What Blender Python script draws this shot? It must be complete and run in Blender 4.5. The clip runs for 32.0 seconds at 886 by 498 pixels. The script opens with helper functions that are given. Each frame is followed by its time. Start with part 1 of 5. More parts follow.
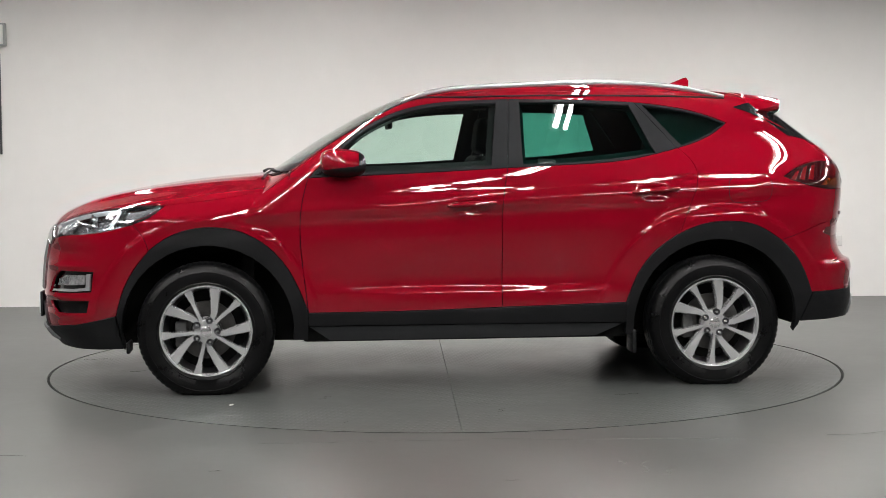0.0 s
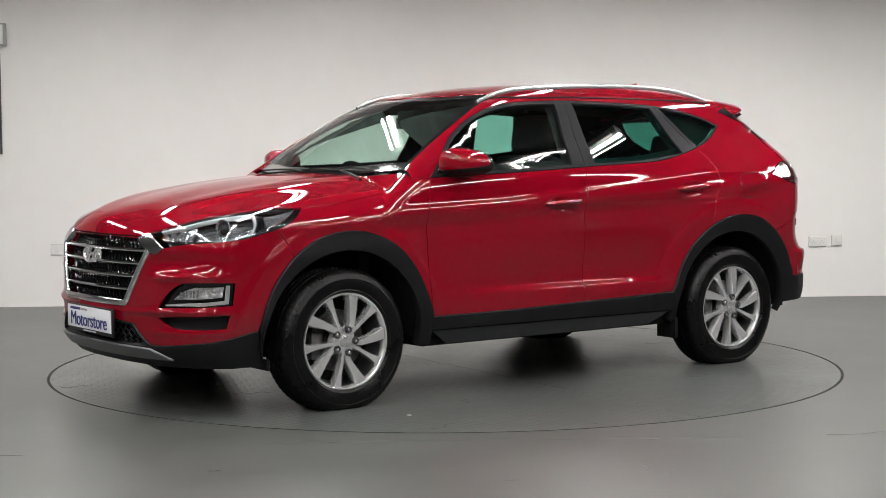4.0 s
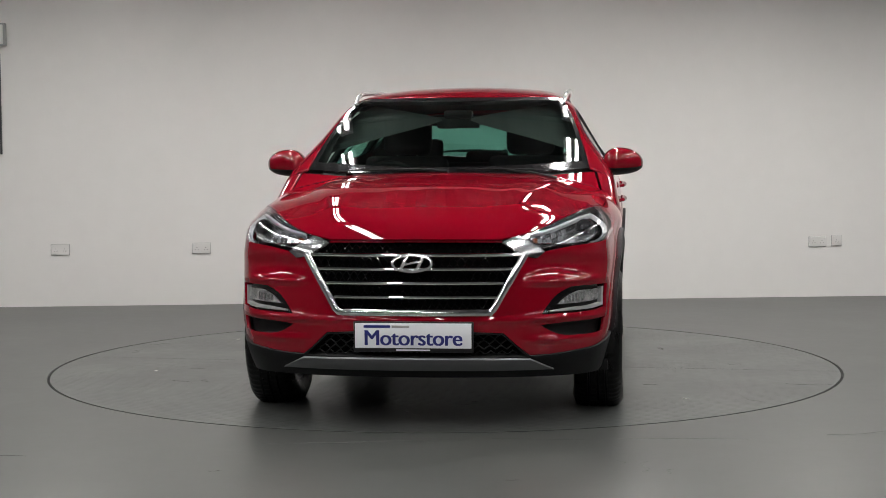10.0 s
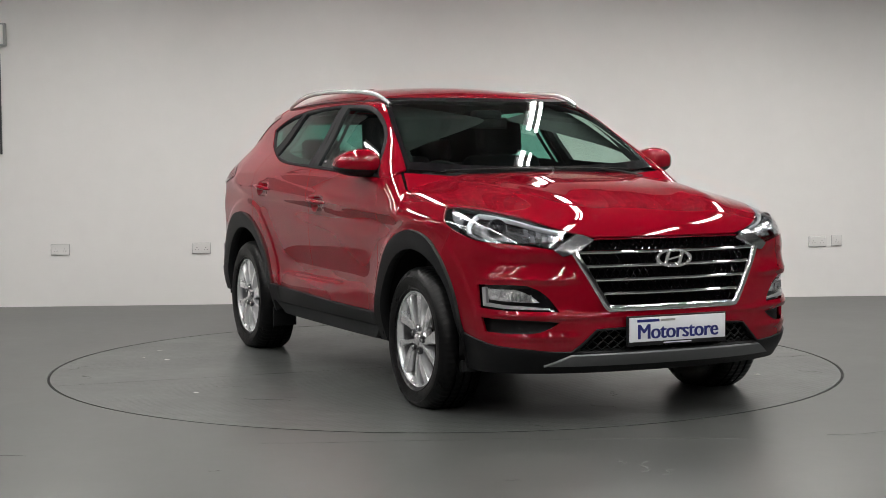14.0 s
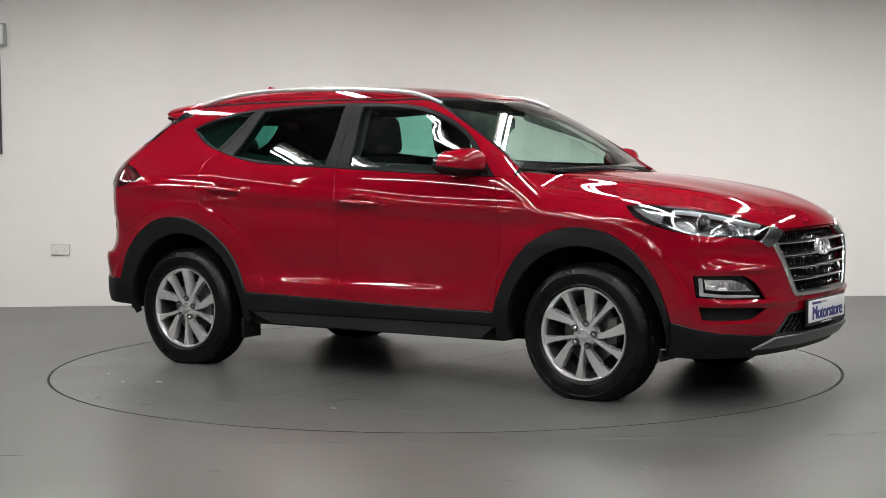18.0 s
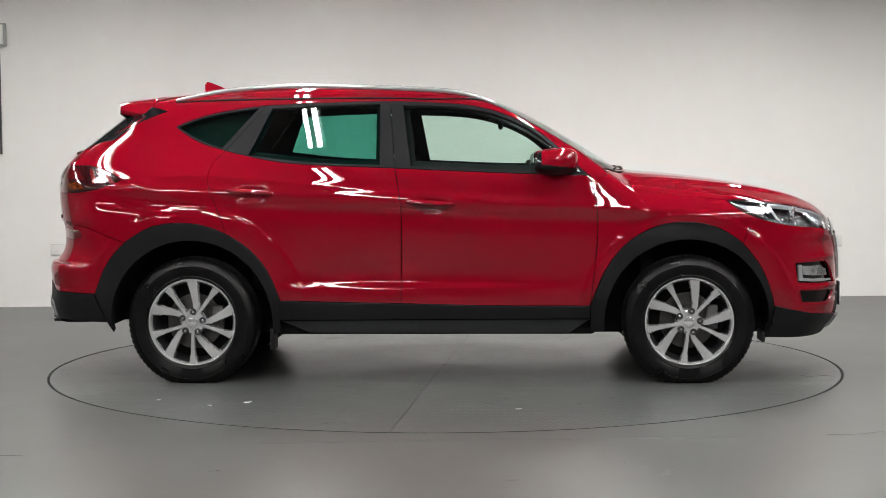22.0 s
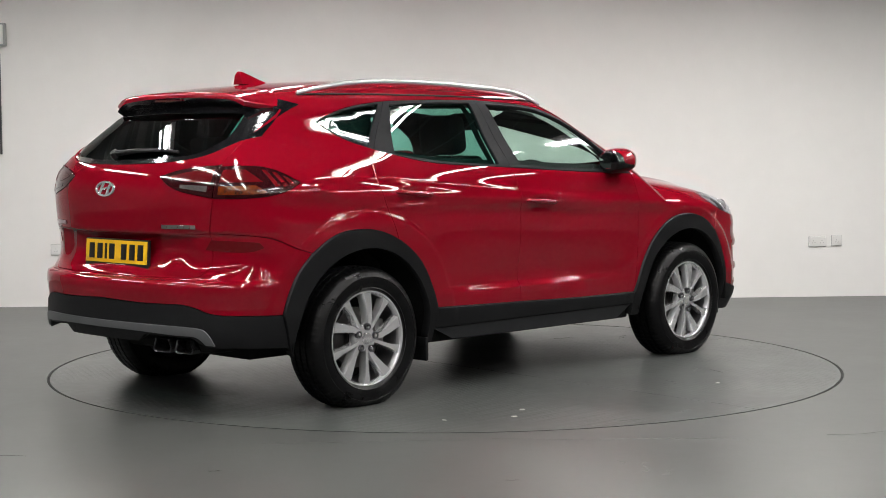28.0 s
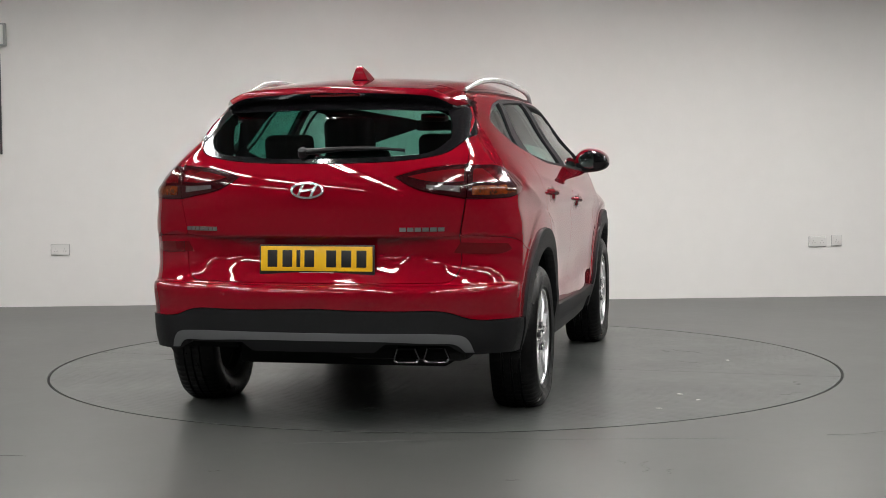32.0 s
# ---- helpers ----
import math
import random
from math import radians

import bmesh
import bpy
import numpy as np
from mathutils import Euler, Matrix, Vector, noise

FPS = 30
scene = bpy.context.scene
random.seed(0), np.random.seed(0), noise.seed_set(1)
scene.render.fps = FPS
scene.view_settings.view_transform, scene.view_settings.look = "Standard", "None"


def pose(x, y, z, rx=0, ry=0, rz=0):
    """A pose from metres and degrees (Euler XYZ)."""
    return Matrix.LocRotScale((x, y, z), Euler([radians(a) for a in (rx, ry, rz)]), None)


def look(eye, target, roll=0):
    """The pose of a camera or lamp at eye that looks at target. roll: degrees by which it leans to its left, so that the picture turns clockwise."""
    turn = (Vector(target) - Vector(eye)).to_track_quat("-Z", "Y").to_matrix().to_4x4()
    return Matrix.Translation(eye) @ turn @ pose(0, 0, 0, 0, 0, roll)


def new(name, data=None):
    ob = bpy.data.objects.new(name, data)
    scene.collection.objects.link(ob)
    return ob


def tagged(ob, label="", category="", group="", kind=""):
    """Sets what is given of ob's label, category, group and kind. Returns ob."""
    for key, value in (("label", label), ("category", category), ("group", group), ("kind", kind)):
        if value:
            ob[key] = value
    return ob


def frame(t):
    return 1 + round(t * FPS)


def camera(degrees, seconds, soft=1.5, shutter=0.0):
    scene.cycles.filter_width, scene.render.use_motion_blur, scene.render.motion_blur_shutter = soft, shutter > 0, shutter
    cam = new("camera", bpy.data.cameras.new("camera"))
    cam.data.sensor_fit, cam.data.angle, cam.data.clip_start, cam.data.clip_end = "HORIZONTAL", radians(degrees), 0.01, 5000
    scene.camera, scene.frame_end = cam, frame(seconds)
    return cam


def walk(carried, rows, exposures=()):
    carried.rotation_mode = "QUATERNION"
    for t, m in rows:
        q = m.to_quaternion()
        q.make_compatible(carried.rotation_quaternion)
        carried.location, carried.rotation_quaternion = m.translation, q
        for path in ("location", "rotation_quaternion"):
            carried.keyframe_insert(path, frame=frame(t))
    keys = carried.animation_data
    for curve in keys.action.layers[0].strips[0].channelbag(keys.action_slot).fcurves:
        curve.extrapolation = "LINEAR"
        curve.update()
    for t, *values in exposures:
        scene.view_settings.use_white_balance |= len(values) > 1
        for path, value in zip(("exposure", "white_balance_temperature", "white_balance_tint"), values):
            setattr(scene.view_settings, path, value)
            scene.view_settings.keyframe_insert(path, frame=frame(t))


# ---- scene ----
# ---- camera: it stands still ----
cam = camera(32.11, 32.0, 0.45)
EYE = (0.0, -8.991, 1.222)
AIM = (-0.0089, 0.0, 0.6756)
CAMERA_ROWS = [(0.0, look(EYE, AIM, -0.353)), (32.0, look(EYE, AIM, -0.353))]
EXPOSURES = [(0.0, 0.06), (3.0, 0.0), (6.0, -0.12), (9.0, -0.40), (11.0, -0.51), (13.0, -0.41), (17.0, -0.12), (20.0, -0.04), (23.0, 0.0), (28.0, -0.04), (30.0, -0.12), (32.0, -0.28)]
walk(cam, CAMERA_ROWS, EXPOSURES)

# ---- light: fluorescent battens under a dark ceiling ----
world = bpy.data.worlds.new("world")
scene.world = world
world.use_nodes = True
world.node_tree.nodes["Background"].inputs[0].default_value = (0.5, 0.5, 0.5, 1)
world.node_tree.nodes["Background"].inputs[1].default_value = 0.02

WALL_Y, WALL_SLOPE = 3.87, 0.073
CEIL_Z = 3.16
LAMP_Z = 2.92
# twin-tube battens in columns that run from the far wall to behind the camera
COLUMNS = (-4.4, -2.6, -1.0, 1.0, 2.6, 4.4)
ROW_POWER = {1.50: 61.0, -0.50: 37.0, -2.50: 37.0, -4.50: 32.0, -6.50: 22.0, -8.50: 18.0}
BATTENS = [(x, y) for y in ROW_POWER for x in COLUMNS]
for bx, by in BATTENS:
    lamp = bpy.data.lights.new("tube_light", "AREA")
    lamp.shape, lamp.size, lamp.size_y = "RECTANGLE", 0.10, 1.47
    # far row's power is made to grow eastwards, to even out the wall
    lamp.energy, lamp.color = ROW_POWER[by] * (1 + (0.11 * bx if by > 0 else 0.0)), (1.0, 0.98, 0.955)
    ob = new("tube_light", lamp)
    ob.matrix_world = pose(bx, by, LAMP_Z - 0.062)


# ---- materials ----
def mat(name, color, rough=0.5, metal=0.0, coat=0.0, spec=0.5, var=0.0, scale=8.0, bump=0.0, bscale=60.0, rvar=0.0, emit=0.0):
    """A principled material with colour variation at two scales and fine relief."""
    m = bpy.data.materials.new(name)
    m.use_nodes = True
    nt = m.node_tree
    b = nt.nodes["Principled BSDF"]
    b.inputs["Base Color"].default_value = (*color, 1)
    b.inputs["Roughness"].default_value = rough
    b.inputs["Metallic"].default_value = metal
    b.inputs["Coat Weight"].default_value = coat
    b.inputs["Coat Roughness"].default_value = 0.008
    b.inputs["Specular IOR Level"].default_value = spec
    if emit:
        b.inputs["Emission Color"].default_value = (*color, 1)
        b.inputs["Emission Strength"].default_value = emit
    if var or bump or rvar:
        tc = nt.nodes.new("ShaderNodeTexCoord")
    if var or rvar:
        n1 = nt.nodes.new("ShaderNodeTexNoise")
        n1.inputs["Scale"].default_value, n1.inputs["Detail"].default_value = scale, 6
        n2 = nt.nodes.new("ShaderNodeTexNoise")
        n2.inputs["Scale"].default_value, n2.inputs["Detail"].default_value = scale * 9, 4
        add = nt.nodes.new("ShaderNodeMath")
        add.operation = "MULTIPLY_ADD"
        nt.links.new(tc.outputs["Object"], n1.inputs["Vector"])
        nt.links.new(tc.outputs["Object"], n2.inputs["Vector"])
        nt.links.new(n2.outputs["Fac"], add.inputs[0])
        add.inputs[1].default_value = 0.4
        nt.links.new(n1.outputs["Fac"], add.inputs[2])
    if var:
        ramp = nt.nodes.new("ShaderNodeValToRGB")
        lo, hi = [c * (1 - var) for c in color], [min(1, c * (1 + var)) for c in color]
        ramp.color_ramp.elements[0].position, ramp.color_ramp.elements[0].color = 0.45, (*lo, 1)
        ramp.color_ramp.elements[1].position, ramp.color_ramp.elements[1].color = 0.95, (*hi, 1)
        nt.links.new(add.outputs[0], ramp.inputs[0])
        nt.links.new(ramp.outputs[0], b.inputs["Base Color"])
    if rvar:
        mr = nt.nodes.new("ShaderNodeMapRange")
        mr.inputs["From Min"].default_value, mr.inputs["From Max"].default_value = 0.45, 0.95
        mr.inputs["To Min"].default_value, mr.inputs["To Max"].default_value = max(0, rough - rvar), min(1, rough + rvar)
        nt.links.new(add.outputs[0], mr.inputs["Value"])
        nt.links.new(mr.outputs[0], b.inputs["Roughness"])
    if bump:
        nb = nt.nodes.new("ShaderNodeTexNoise")
        nb.inputs["Scale"].default_value, nb.inputs["Detail"].default_value = bscale, 5
        bp = nt.nodes.new("ShaderNodeBump")
        bp.inputs["Strength"].default_value, bp.inputs["Distance"].default_value = bump, 0.01
        nt.links.new(tc.outputs["Object"], nb.inputs["Vector"])
        nt.links.new(nb.outputs["Fac"], bp.inputs["Height"])
        nt.links.new(bp.outputs[0], b.inputs["Normal"])
    return m


def glass(name, tint, gloss=0.07):
    """A thin tinted pane: it lets coloured light through and mirrors more at a glance."""
    m = bpy.data.materials.new(name)
    m.use_nodes = True
    nt = m.node_tree
    out = nt.nodes["Material Output"]
    nt.nodes.remove(nt.nodes["Principled BSDF"])
    tr, gl = nt.nodes.new("ShaderNodeBsdfTransparent"), nt.nodes.new("ShaderNodeBsdfGlossy")
    fr, mix = nt.nodes.new("ShaderNodeLayerWeight"), nt.nodes.new("ShaderNodeMixShader")
    pw, ma = nt.nodes.new("ShaderNodeMath"), nt.nodes.new("ShaderNodeMath")
    pw.operation, ma.operation = "POWER", "MULTIPLY_ADD"
    pw.inputs[1].default_value, ma.inputs[1].default_value, ma.inputs[2].default_value = 5.0, 0.85, gloss
    fr.inputs["Blend"].default_value = 0.5
    tr.inputs[0].default_value = (*tint, 1)
    gl.inputs["Roughness"].default_value = 0.0
    gl.inputs["Color"].default_value = (1, 1, 1, 1)
    nt.links.new(fr.outputs["Facing"], pw.inputs[0])
    nt.links.new(pw.outputs[0], ma.inputs[0])
    nt.links.new(ma.outputs[0], mix.inputs[0])
    nt.links.new(tr.outputs[0], mix.inputs[1])
    nt.links.new(gl.outputs[0], mix.inputs[2])
    nt.links.new(mix.outputs[0], out.inputs[0])
    return m


M_PAINT = mat("red_paint", (0.215, 0.0015, 0.0098), 0.5, 0.0, 1.0, 0.0)
M_PAINT.node_tree.nodes["Principled BSDF"].inputs["Coat IOR"].default_value = 1.6
M_CLAD = mat("black_plastic", (0.0075, 0.0078, 0.0085), 0.5, spec=0.22, var=0.15, scale=6, bump=0.12, bscale=500)
M_GLOSSBLACK = mat("gloss_black", (0.006, 0.006, 0.007), 0.12, coat=0.6)
M_FRAME = mat("window_frame_black", (0.013, 0.0135, 0.015), 0.55, spec=0.08, var=0.1, scale=5)
M_SILVER = mat("silver_skid", (0.16, 0.165, 0.17), 0.42, 0.6, var=0.06, scale=5)
M_RAIL = mat("satin_aluminium", (0.62, 0.62, 0.63), 0.26, 0.6, var=0.05, scale=5)
M_CHROME = mat("chrome", (0.90, 0.90, 0.91), 0.07, 1.0)
M_ALLOY = mat("alloy_silver", (0.80, 0.805, 0.815), 0.22, 0.72, coat=0.5, var=0.05, scale=10)
# dark copy of the alloy, for shaded nut pockets and a panel edge
M_ALLOY_DARK = mat("alloy_pocket", (0.045, 0.045, 0.05), 0.45, 0.4, var=0.2, scale=12)
M_TYRE = mat("tyre_rubber", (0.0028, 0.0028, 0.0031), 0.36, spec=0.22, var=0.25, scale=14, bump=0.12, bscale=300, rvar=0.12)
# same alloy as the rim, darkened for the shade inside the wheel
M_BARREL = mat("rim_barrel_shaded", (0.13, 0.13, 0.133), 0.35, 0.8, var=0.2, scale=12)
M_STEP = mat("grey_plastic", (0.030, 0.031, 0.033), 0.5, spec=0.2, var=0.12, scale=6, bump=0.1, bscale=400)
M_DISC = mat("brake_steel", (0.11, 0.107, 0.104), 0.38, 0.9, var=0.25, scale=20)
M_CALIPER = mat("brake_caliper", (0.10, 0.10, 0.10), 0.6, 0.5, var=0.3, scale=20)
M_TRIM = mat("interior_trim", (0.012, 0.012, 0.013), 0.65, spec=0.1, var=0.2, scale=10, bump=0.1, bscale=300)
M_SEAT = mat("seat_cloth", (0.012, 0.012, 0.014), 0.85, spec=0.15, var=0.25, scale=25, bump=0.3, bscale=400)
# the cabin's shade is put into this headliner grey
M_HEADLINER = mat("headliner", (0.045, 0.044, 0.043), 0.9, var=0.1, scale=10)
M_UNDER = mat("underbody", (0.006, 0.006, 0.006), 0.8, spec=0.2, var=0.3, scale=10, bump=0.2, bscale=80)
M_GLASS = glass("window_glass", (0.79, 0.94, 0.88))
M_SCREEN = glass("windscreen_glass", (0.66, 0.82, 0.75))
M_GLASS_DARK = glass("privacy_glass", (0.25, 0.60, 0.51))
M_GLASS_REAR = glass("rear_glass", (0.17, 0.42, 0.36))
M_LENS = glass("lamp_lens", (0.92, 0.93, 0.95))
M_REDLENS = mat("tail_lens_red", (0.11, 0.0024, 0.005), 0.12, coat=1.0)
M_REDDARK = mat("tail_lens_dark", (0.028, 0.0012, 0.0026), 0.12, coat=1.0)
M_AMBER = mat("tail_lens_amber", (0.11, 0.020, 0.003), 0.15, coat=1.0, var=0.6, scale=40)
M_CLEARLENS = mat("tail_lens_clear", (0.13, 0.12, 0.12), 0.12, 0.3, coat=1.0, var=0.2, scale=60)
M_LAMPBODY = mat("lamp_housing", (0.17, 0.17, 0.175), 0.26, 0.75, var=0.6, scale=24)
M_FOGLENS = mat("fog_lens_glass", (0.42, 0.42, 0.43), 0.2, 0.6, coat=1.0, var=0.7, scale=22, bump=0.8, bscale=70)
M_WING = mat("polished_trim", (0.46, 0.46, 0.47), 0.17, 1.0, var=0.05, scale=15)
M_DRL = mat("white_light_strip", (0.52, 0.52, 0.54), 0.28, 0.2, coat=0.5)
M_STRIP = mat("light_strip_plastic", (0.36, 0.36, 0.37), 0.28, 0.3, coat=0.6, var=0.08, scale=20)
M_TIP = mat("exhaust_steel", (0.10, 0.10, 0.105), 0.25, 0.9, var=0.2, scale=20)
M_MESH = mat("black_mesh", (0.002, 0.002, 0.002), 0.6, spec=0.03)
M_SATIN = mat("satin_chrome", (0.86, 0.86, 0.87), 0.18, 0.85, var=0.04, scale=20)
M_DARKWALL = mat("dim_wall_paint", (0.11, 0.11, 0.115), 0.7, var=0.1, scale=0.6)
M_SIDEWALL = mat("side_wall_paint", (0.30, 0.30, 0.30), 0.7, var=0.08, scale=0.6)
M_REFLECTOR = mat("lamp_reflector", (0.62, 0.63, 0.65), 0.14, 0.85, var=0.2, scale=40)
M_WHITE = mat("plate_white", (0.80, 0.81, 0.84), 0.35, coat=0.3)
M_YELLOW = mat("plate_yellow", (0.86, 0.50, 0.012), 0.35, coat=0.3)
M_NAVY = mat("plate_navy", (0.015, 0.02, 0.16), 0.4)
M_INK = mat("plate_ink", (0.01, 0.01, 0.012), 0.4)
M_WALL = mat("white_wall_paint", (0.78, 0.765, 0.745), 0.75, var=0.03, scale=0.8, bump=0.05, bscale=40)
M_FLOOR = mat("grey_floor_paint", (0.068, 0.070, 0.067), 0.35, spec=0.42, var=0.20, scale=1.3, bump=0.012, bscale=30, rvar=0.03)
M_PLATE = mat("turntable_paint", (0.068, 0.072, 0.069), 0.33, spec=0.42, var=0.11, scale=1.6, bump=0.05, bscale=50, rvar=0.05)


def add_tread(m):
    """Raised lozenges of treadplate, as fine relief under the worn paint."""
    nt = m.node_tree
    b = nt.nodes["Principled BSDF"]
    tc = nt.nodes.new("ShaderNodeTexCoord")
    heights = []
    for turn in (45, -45):
        mp = nt.nodes.new("ShaderNodeMapping")
        mp.inputs["Rotation"].default_value = (0, 0, radians(turn))
        mp.inputs["Scale"].default_value = (1.0, 0.42, 1.0)
        vo = nt.nodes.new("ShaderNodeTexVoronoi")
        vo.inputs["Scale"].default_value, vo.inputs["Randomness"].default_value = 38.0, 0.0
        nt.links.new(tc.outputs["Object"], mp.inputs["Vector"])
        nt.links.new(mp.outputs[0], vo.inputs["Vector"])
        mr = nt.nodes.new("ShaderNodeMapRange")
        mr.inputs["From Min"].default_value, mr.inputs["From Max"].default_value = 0.12, 0.30
        mr.inputs["To Min"].default_value, mr.inputs["To Max"].default_value = 1.0, 0.0
        nt.links.new(vo.outputs["Distance"], mr.inputs["Value"])
        heights.append(mr)
    mx = nt.nodes.new("ShaderNodeMath")
    mx.operation = "MAXIMUM"
    nt.links.new(heights[0].outputs[0], mx.inputs[0])
    nt.links.new(heights[1].outputs[0], mx.inputs[1])
    worn = nt.nodes.new("ShaderNodeTexNoise")
    worn.inputs["Scale"].default_value = 1.3
    nt.links.new(tc.outputs["Object"], worn.inputs["Vector"])
    mw = nt.nodes.new("ShaderNodeMapRange")
    mw.inputs["From Min"].default_value, mw.inputs["From Max"].default_value = 0.38, 0.58
    nt.links.new(worn.outputs["Fac"], mw.inputs["Value"])
    ml = nt.nodes.new("ShaderNodeMath")
    ml.operation = "MULTIPLY"
    nt.links.new(mx.outputs[0], ml.inputs[0])
    nt.links.new(mw.outputs[0], ml.inputs[1])
    bp = nt.nodes.new("ShaderNodeBump")
    bp.inputs["Strength"].default_value, bp.inputs["Distance"].default_value = 0.24, 0.004
    nt.links.new(ml.outputs[0], bp.inputs["Height"])
    nt.links.new(bp.outputs[0], b.inputs["Normal"])


add_tread(M_PLATE)
M_GAP = mat("dark_gap", (0.01, 0.01, 0.01), 0.9)
M_CEIL = mat("dark_sheet_ceiling", (0.06, 0.06, 0.062), 0.5, var=0.2, scale=1.5)
M_SOCKET = mat("white_socket", (0.69, 0.68, 0.66), 0.35)
M_GREYBOX = mat("grey_wall_box", (0.34, 0.34, 0.33), 0.5, var=0.06, scale=6)
M_TUBE = mat("lit_tube", (1.0, 0.98, 0.955), 0.5, emit=24.0)
M_BATTEN = mat("batten_white", (0.75, 0.75, 0.74), 0.5)


# ---- building helpers ----
def mesh_ob(name, verts, faces, material, parent=None, label="", smooth=True, normals=None):
    me = bpy.data.meshes.new(name)
    me.from_pydata([tuple(v) for v in verts], [], [tuple(f) for f in faces])
    me.materials.append(material)
    if smooth:
        me.polygons.foreach_set("use_smooth", [True] * len(me.polygons))
    me.update()
    if normals is not None:
        me.normals_split_custom_set_from_vertices([tuple(n) for n in normals])
    ob = new(name, me)
    if parent is not None:
        ob.parent = parent
    if label:
        ob["label"] = label
    return ob


def part(name, bm, material, parent=None, label="", smooth=True, bevel=0.0, segments=2):
    """Links a bmesh as one mesh object under a thing or a part."""
    if bevel:
        es = [e for e in bm.edges if len(e.link_faces) == 2 and e.calc_face_angle(0) > 0.5]
        bmesh.ops.bevel(bm, geom=es, offset=bevel, segments=segments, profile=0.6, affect="EDGES", clamp_overlap=True)
    bmesh.ops.recalc_face_normals(bm, faces=bm.faces)
    me = bpy.data.meshes.new(name)
    bm.to_mesh(me)
    bm.free()
    me.materials.append(material)
    if smooth:
        me.polygons.foreach_set("use_smooth", [True] * len(me.polygons))
        me.set_sharp_from_angle(angle=radians(38))
    ob = new(name, me)
    if parent is not None:
        ob.parent = parent
    if label:
        ob["label"] = label
    return ob


def box_bm(cx, cy, cz, sx, sy, sz, m=None, bm=None):
    bm = bm or bmesh.new()
    r = bmesh.ops.create_cube(bm, size=1.0)["verts"]
    bmesh.ops.scale(bm, vec=(sx, sy, sz), verts=r)
    bmesh.ops.translate(bm, vec=(cx, cy, cz), verts=r)
    if m is not None:
        bmesh.ops.transform(bm, matrix=m, verts=r)
    return bm


def prism_bm(points, depth, m=None, bm=None):
    """A polygon in the x-y plane pulled to +z by depth."""
    bm = bm or bmesh.new()
    a = [bm.verts.new((x, y, 0)) for x, y in points]
    b = [bm.verts.new((x, y, depth)) for x, y in points]
    n = len(a)
    bm.faces.new(a[::-1])
    bm.faces.new(b)
    for i in range(n):
        bm.faces.new((a[i], a[(i + 1) % n], b[(i + 1) % n], b[i]))
    if m is not None:
        bmesh.ops.transform(bm, matrix=m, verts=a + b)
    return bm


def lathe_bm(profile, n=64, m=None, bm=None, closed=False):
    """Turns (radius, height) round the z axis."""
    bm = bm or bmesh.new()
    rings = []
    for r, h in profile:
        rings.append([bm.verts.new((r * math.cos(2 * math.pi * i / n), r * math.sin(2 * math.pi * i / n), h)) for i in range(n)])
    pairs = list(zip(rings, rings[1:])) + ([(rings[-1], rings[0])] if closed else [])
    for a, b in pairs:
        for i in range(n):
            bm.faces.new((a[i], a[(i + 1) % n], b[(i + 1) % n], b[i]))
    if m is not None:
        bmesh.ops.transform(bm, matrix=m, verts=[v for r in rings for v in r])
    return bm


def tube_bm(points, radius, n=8, bm=None, flat=1.0, up=(0, 0, 1)):
    """A rod of round or flattened section along points; radius may be a list."""
    bm = bm or bmesh.new()
    pts = [Vector(p) for p in points]
    rings = []
    for i, p in enumerate(pts):
        d = (pts[min(i + 1, len(pts) - 1)] - pts[max(i - 1, 0)]).normalized()
        s = d.cross(Vector(up)).normalized()
        u = s.cross(d)
        r = radius[i] if isinstance(radius, (list, tuple)) else radius
        rings.append([bm.verts.new(p + s * r * math.cos(2 * math.pi * k / n) + u * r * flat * math.sin(2 * math.pi * k / n)) for k in range(n)])
    for a, b in zip(rings, rings[1:]):
        for k in range(n):
            bm.faces.new((a[k], a[(k + 1) % n], b[(k + 1) % n], b[k]))
    bm.faces.new(rings[0][::-1])
    bm.faces.new(rings[-1])
    return bm


# ---- the room ----
def wall_at(x):
    return WALL_Y + WALL_SLOPE * x


WALL_TURN = math.degrees(math.atan(WALL_SLOPE))
ROOM_X, ROOM_BACK = 9.0, -13.0
TABLE_R = 2.262
floor_bm = bmesh.new()
ring_n = 128
inner = [floor_bm.verts.new(((TABLE_R + 0.006) * math.cos(2 * math.pi * i / ring_n), (TABLE_R + 0.006) * math.sin(2 * math.pi * i / ring_n), 0)) for i in range(ring_n)]
wellb = [floor_bm.verts.new((v.co.x, v.co.y, -0.12)) for v in inner]
outer = []
for i in range(ring_n):
    a = 2 * math.pi * i / ring_n
    k = 14 / max(abs(math.cos(a)), abs(math.sin(a)))
    outer.append(floor_bm.verts.new((max(-ROOM_X, min(ROOM_X, k * math.cos(a))), max(ROOM_BACK, min(6.0, k * math.sin(a))), 0)))
for i in range(ring_n):
    j = (i + 1) % ring_n
    floor_bm.faces.new((inner[i], outer[i], outer[j], inner[j]))
    floor_bm.faces.new((inner[j], wellb[j], wellb[i], inner[i]))
floor_bm.faces.new(wellb)
floor = tagged(part("floor", floor_bm, M_FLOOR, smooth=False), "grey painted concrete floor with worn patches", "floor", kind="structure")

